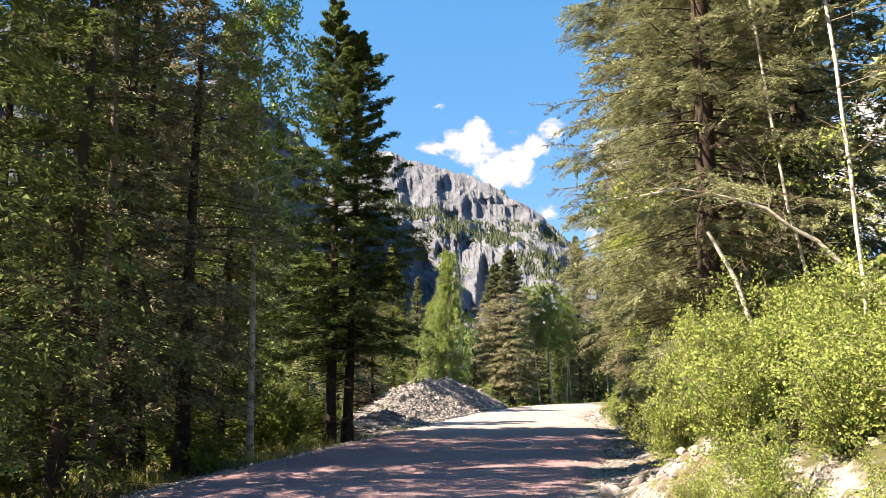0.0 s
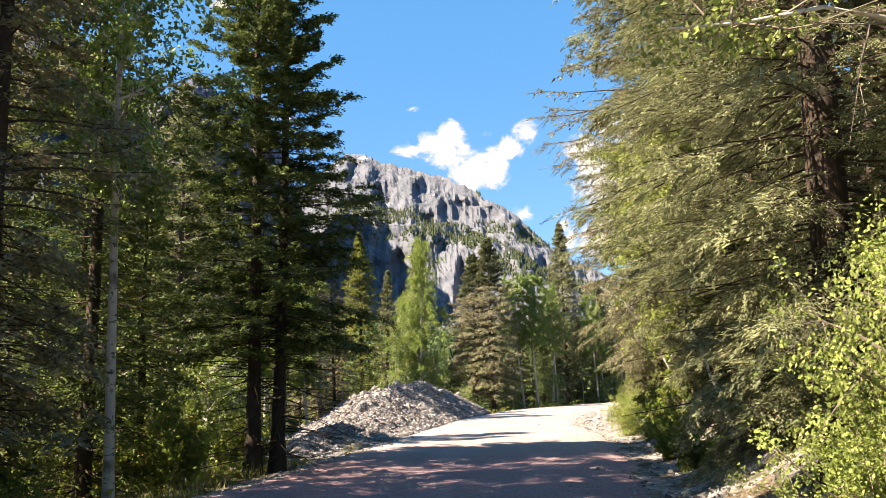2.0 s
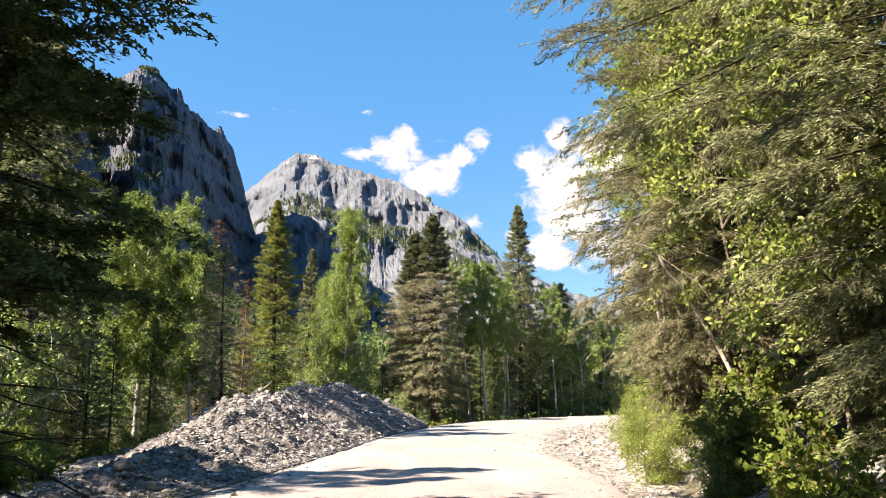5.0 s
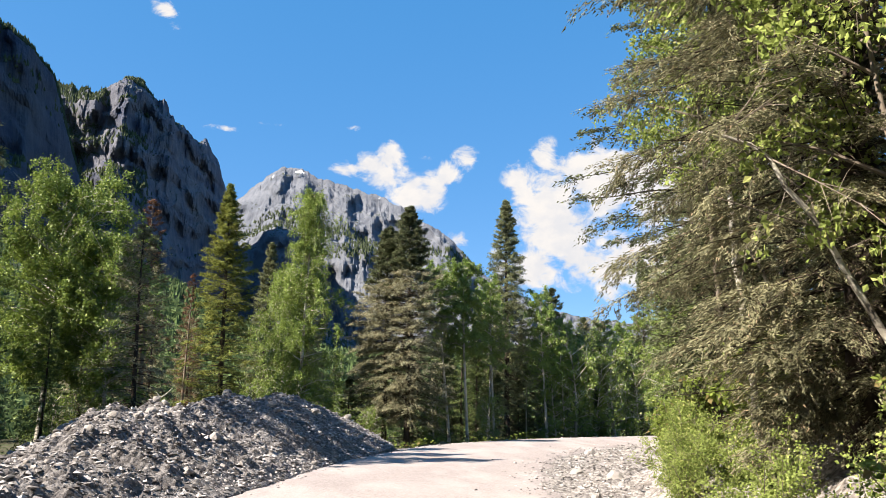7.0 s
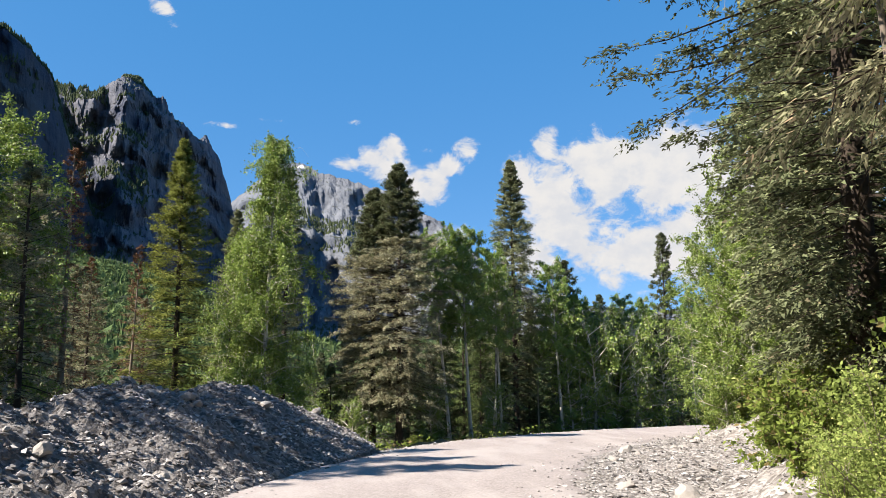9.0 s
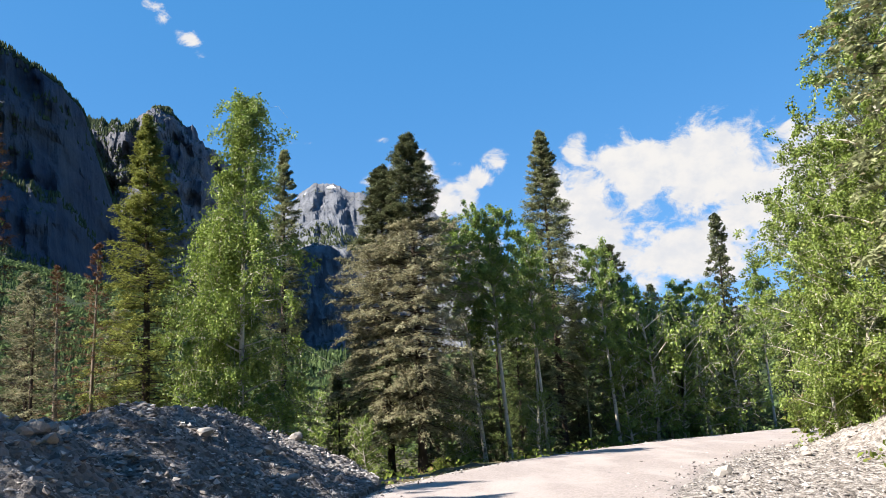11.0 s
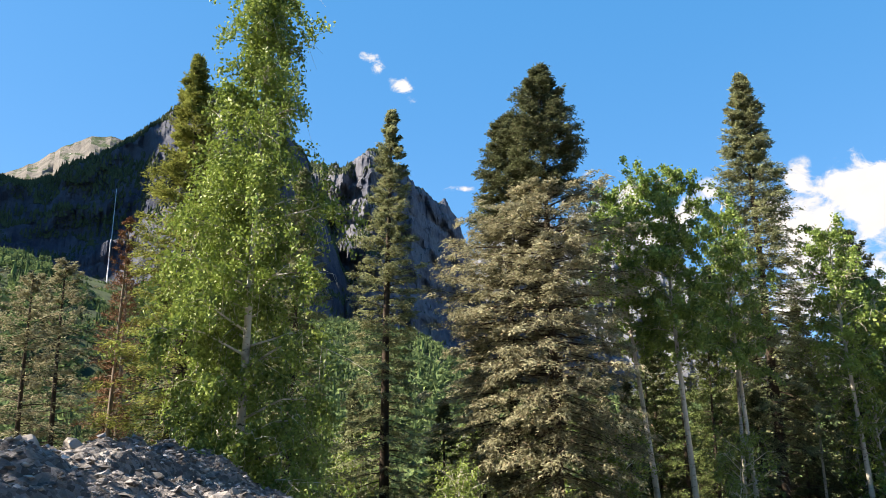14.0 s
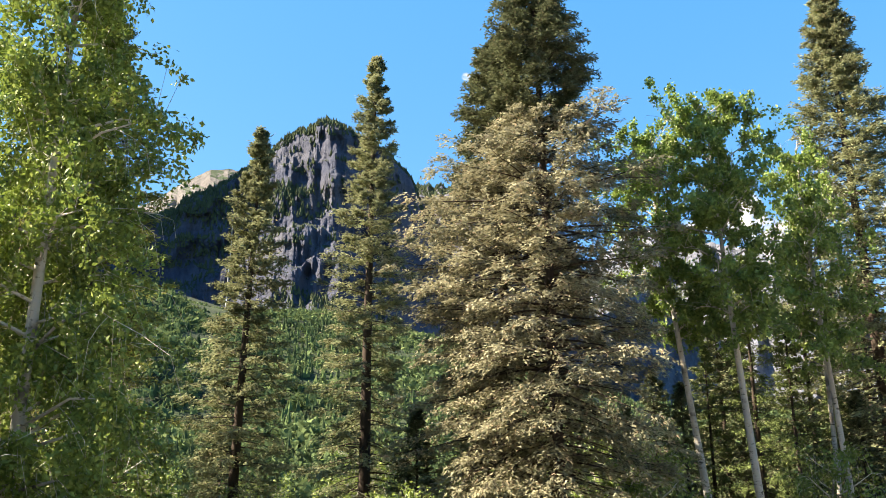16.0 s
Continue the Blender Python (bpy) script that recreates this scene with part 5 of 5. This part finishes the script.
for x, y, g in [(-5.2, 24.2, 1.1), (-4.0, 27.6, 0.9), (-5.0, 29.0, 1.1), (-6.4, 30.5, 1.3), (-6.6, 24.8, 1.0), (-8.0, 27.0, 1.2), (-7.6, 32.5, 1.3), (-6.2, 19.8, 0.9), (-8.6, 20.6, 1.1), (-7.2, 13.6, 0.8), (-9.4, 16.6, 1.1), (-9.8, 30.0, 1.4),
                (-4.9, 17.6, 0.6), (-5.6, 33.8, 1.0), (-6.4, 36.5, 1.1), (-10.5, 24.0, 1.2), (-7.0, 40.0, 1.0), (-8.5, 37.0, 1.2), (5.6, 24.4, 0.8), (6.3, 26.4, 0.9), (6.9, 29.2, 1.0), (5.2, 21.8, 0.7), (7.6, 24.0, 1.1), (8.2, 31.0, 0.9), (6.0, 19.4, 0.9),
                (9.4, 37.2, 1.1), (10.0, 35.2, 1.2), (8.9, 34.6, 0.9), (10.6, 39.0, 1.0), (11.2, 42.6, 0.9), (11.8, 40.6, 1.2), (13.4, 46.0, 0.9), (15.2, 52.6, 1.0), (16.4, 57.0, 1.0), (17.0, 60.6, 1.2), (18.6, 64.0, 1.3), (20.5, 67.0, 1.3), (15.2, 49.4, 1.2), (22.0, 71.6, 1.0), (24.5, 72.0, 1.2), (16.2, 50.6, 1.2), (17.2, 52.8, 1.3), (18.4, 56.4, 1.3), (14.4, 47.6, 1.1), (12.2, 44.2, 1.0), (13.0, 50.0, 1.0), (14.6, 53.0, 1.0), (15.3, 54.6, 0.9), (11.7, 46.8, 0.9), (10.4, 43.4, 0.8), (9.7, 41.6, 0.9), (9.0, 39.6, 0.8), (17.2, 58.6, 1.1)]:
    again(green, x + apron(y) * 0.8, y, rng.uniform(0, 360), g)
for x, y, g in [(3.2, 66.8, 0.45), (6.4, 67.8, 0.4), (2.0, 67.8, 0.6), (-0.8, 66.4, 0.7), (-2.6, 63.6, 0.8), (-4.4, 61.2, 0.8), (3.6, 69.2, 0.6), (7.4, 70.8, 0.5), (-6.8, 63.0, 1.0), (-9.0, 56.0, 0.9), (-8.2, 48.6, 1.0), (-6.6, 51.2, 0.8), (14.6, 74.8, 0.5), (19.6, 77.6, 0.7), (25.6, 79.6, 0.8)]:
    again((green, far_bush)[int(y * 3) % 3 == 0], x, y, rng.uniform(0, 360), g)


def grass_field(name, label, count, seed, region):
    """Blades of grass scattered where region(x, y, e, s, along) allows."""
    rng = np.random.default_rng(seed)
    x, y = rng.uniform(-14, 26, count * 5), rng.uniform(2, 80, count * 5)
    s, w, z, along = road_coords(x, y)
    ok = region(x, y, np.abs(s) - w, s, along) & (fbm(x, y, 0.8, 3, seed) > -0.15)
    x, y = x[ok][:count], y[ok][:count]
    n = len(x)
    p = np.stack([x, y, ground_height(x, y) - 0.02], 1)
    a, hgt = rng.uniform(0, 6.28, n), rng.uniform(0.12, 0.42, n)
    side = np.stack([np.cos(a), np.sin(a), np.zeros(n)], 1) * rng.uniform(0.006, 0.014, n)[:, None]
    tip = p + np.stack([rng.normal(size=n) * 0.4, rng.normal(size=n) * 0.4, np.ones(n)], 1) * hgt[:, None]
    verts = np.stack([p - side, p + side, tip], 1).reshape(-1, 3)
    return tagged(new(name, fast_mesh(name, verts, np.arange(n * 3).reshape(-1, 3), MAT["grass"])), label, "grass", kind="stuff")


grass_field("verge_grass", "tufts of green and dry grass along the road verges", 60000, 3,
            lambda x, y, e, s, along: np.where(s < 0, (e > 0.5) & (e < 7) & (y < 40), (e > 3.4) & (e < 7) & (fbm(x, y, 1.7, 3) > 0.25) & (y < 34)) & ~((s < 0) & (pile_height(x, y) > 0.05)))

# low plants and seedlings over the forest floor
rng_f = np.random.default_rng(31)
fx, fy = rng_f.uniform(-32, 34, 9000), rng_f.uniform(-10, 96, 9000)
s, w, z, along = road_coords(fx, fy)
e = np.abs(s) - w
ok = (e > np.where(s < 0, 1.2, 3.2)) & (pile_height(fx, fy) < 0.03) & (fbm(fx, fy, 0.5, 3, 2.0) > -0.35)
fx, fy = fx[ok], fy[ok]
fz = ground_height(fx, fy)
hub = np.repeat(np.stack([fx, fy, fz], 1), 9, axis=0)
tall = np.repeat(rng_f.uniform(0.12, 0.5, len(fx)), 9)
lift = hub + rng_f.normal(size=hub.shape) * np.array([0.35, 0.35, 0]) * tall[:, None] * 1.6 + np.array([0, 0, 1]) * (rng_f.random(len(hub)) * tall)[:, None]
v, f = leaves_at(lift, rng_f.normal(size=hub.shape) * np.array([1, 1, 0.3]), 0.16, rng_f)
tagged(new("forest_floor_plants", fast_mesh("forest_floor_plants", v, f, MAT["undergrowth"])), "low leafy plants scattered over the forest floor", "plants", kind="stuff")

# ---- stones, twig ----
rng_n = np.random.default_rng(21)
cx, cy = rng_n.uniform(-6.5, 5, 68000), rng_n.uniform(28, 64.5, 68000)
ph = pile_height(cx, cy)
ok = ph > 0.06
cx, cy, ph = cx[ok], cy[ok], ph[ok]
bz = ground_height(cx, cy)
bz = np.where(bz < -0.25, -0.25 + 0.25 * (bz + 0.25), bz)
sz = 0.035 + 0.13 * rng_n.random(len(cx)) ** 4
v, f = rubble_field(np.stack([cx, cy, bz + ph + sz * 0.1], 1), sz, 3)
tagged(child("rubble", fast_mesh("rubble", v, f, MAT["rubble"]), pile), kind="stuff")
for k in range(260):
    y = rng_n.uniform(31, 59)
    x = PILE_X(y) + rng_n.normal() * PILE_L(y) * 0.55
    if pile_height(x, y) < 0.06:
        continue
    ob = child("stone", STONES[k % 7], pile)
    g = 0.12 + 0.22 * rng_n.random() ** 3
    ob.matrix_basis = pose(x, y, pile_top(x, y) + g * 0.12, rng_n.uniform(-30, 30), rng_n.uniform(-30, 30), rng_n.uniform(0, 360)) @ Matrix.Diagonal((g * 1.2, g, g * 0.9, 1))
twig = tagged(new("twig"), "bare forked twig lying on the gravel pile", "branch")
v, f = join([tube(np.array([[0, 0, -0.05], [0.12, 0, 0.16], [0.3, 0.02, 0.3], [0.52, 0, 0.52]]), [0.03, 0.026, 0.018, 0.006], 5), tube(np.array([[0.12, 0, 0.16], [-0.05, 0.02, 0.36]]), [0.018, 0.005], 4)])
child("branch", fast_mesh("branch", v, f, MAT["birch_bark"]), twig)
twig.matrix_basis = pose(-1.75, 43.2, pile_top(-1.75, 43.2)) @ Matrix.Scale(0.65, 4)

# loose stones: on the bank, the verge and the road's edge
sx, sy = rng_n.uniform(-6, 22, 90000), rng_n.uniform(3, 74, 90000)
s, w, z, along = road_coords(sx, sy)
e = np.abs(s) - w
chance = np.where(s > 0, np.where(e > 0, np.exp(-np.clip(e - 1.0 - apron(along), 0, 9) * 0.7), np.exp(e * 2.2)), np.where(e > 0, np.exp(-e * 2), np.exp(e * 3.5)))
ok = (rng_n.random(len(sx)) < chance * (0.8 + 0.9 * (np.abs(sy - 50) < 10))) & (pile_height(sx, sy) < 0.05)
sx, sy, e = sx[ok], sy[ok], e[ok]
sz = 0.025 + 0.10 * rng_n.random(len(sx)) ** 4 + 0.04 * (e > 0.3) * rng_n.random(len(sx))
v, f = rubble_field(np.stack([sx, sy, ground_height(sx, sy) + 0.035 * (e < 0) + sz * 0.1], 1), sz, 4)
tagged(new("loose_stones", fast_mesh("loose_stones", v, f, MAT["rubble"])), "loose grey stones along the road edge and bank", "stones", kind="stuff")
for k in range(70):
    y = rng_n.uniform(6, 66)
    i = int(np.argmin(np.abs(ROAD_T - y)))
    d = ROAD_W[i] + rng_n.uniform(0.4, 3.0)
    x, yy = ROAD_P[i, 0] + ROAD_D[i, 1] * d, ROAD_P[i, 1] - ROAD_D[i, 0] * d
    g = 0.16 + 0.42 * rng_n.random() ** 2.5
    ob = tagged(new("rock", STONES[k % 7]), "pale angular rock lying on the earth bank", "rock", "rocks on the bank")
    ob.matrix_basis = pose(x, yy, gz(x, yy) + g * 0.1, rng_n.uniform(-25, 25), rng_n.uniform(-25, 25), rng_n.uniform(0, 360)) @ Matrix.Diagonal((g * 1.25, g, g * 0.85, 1))
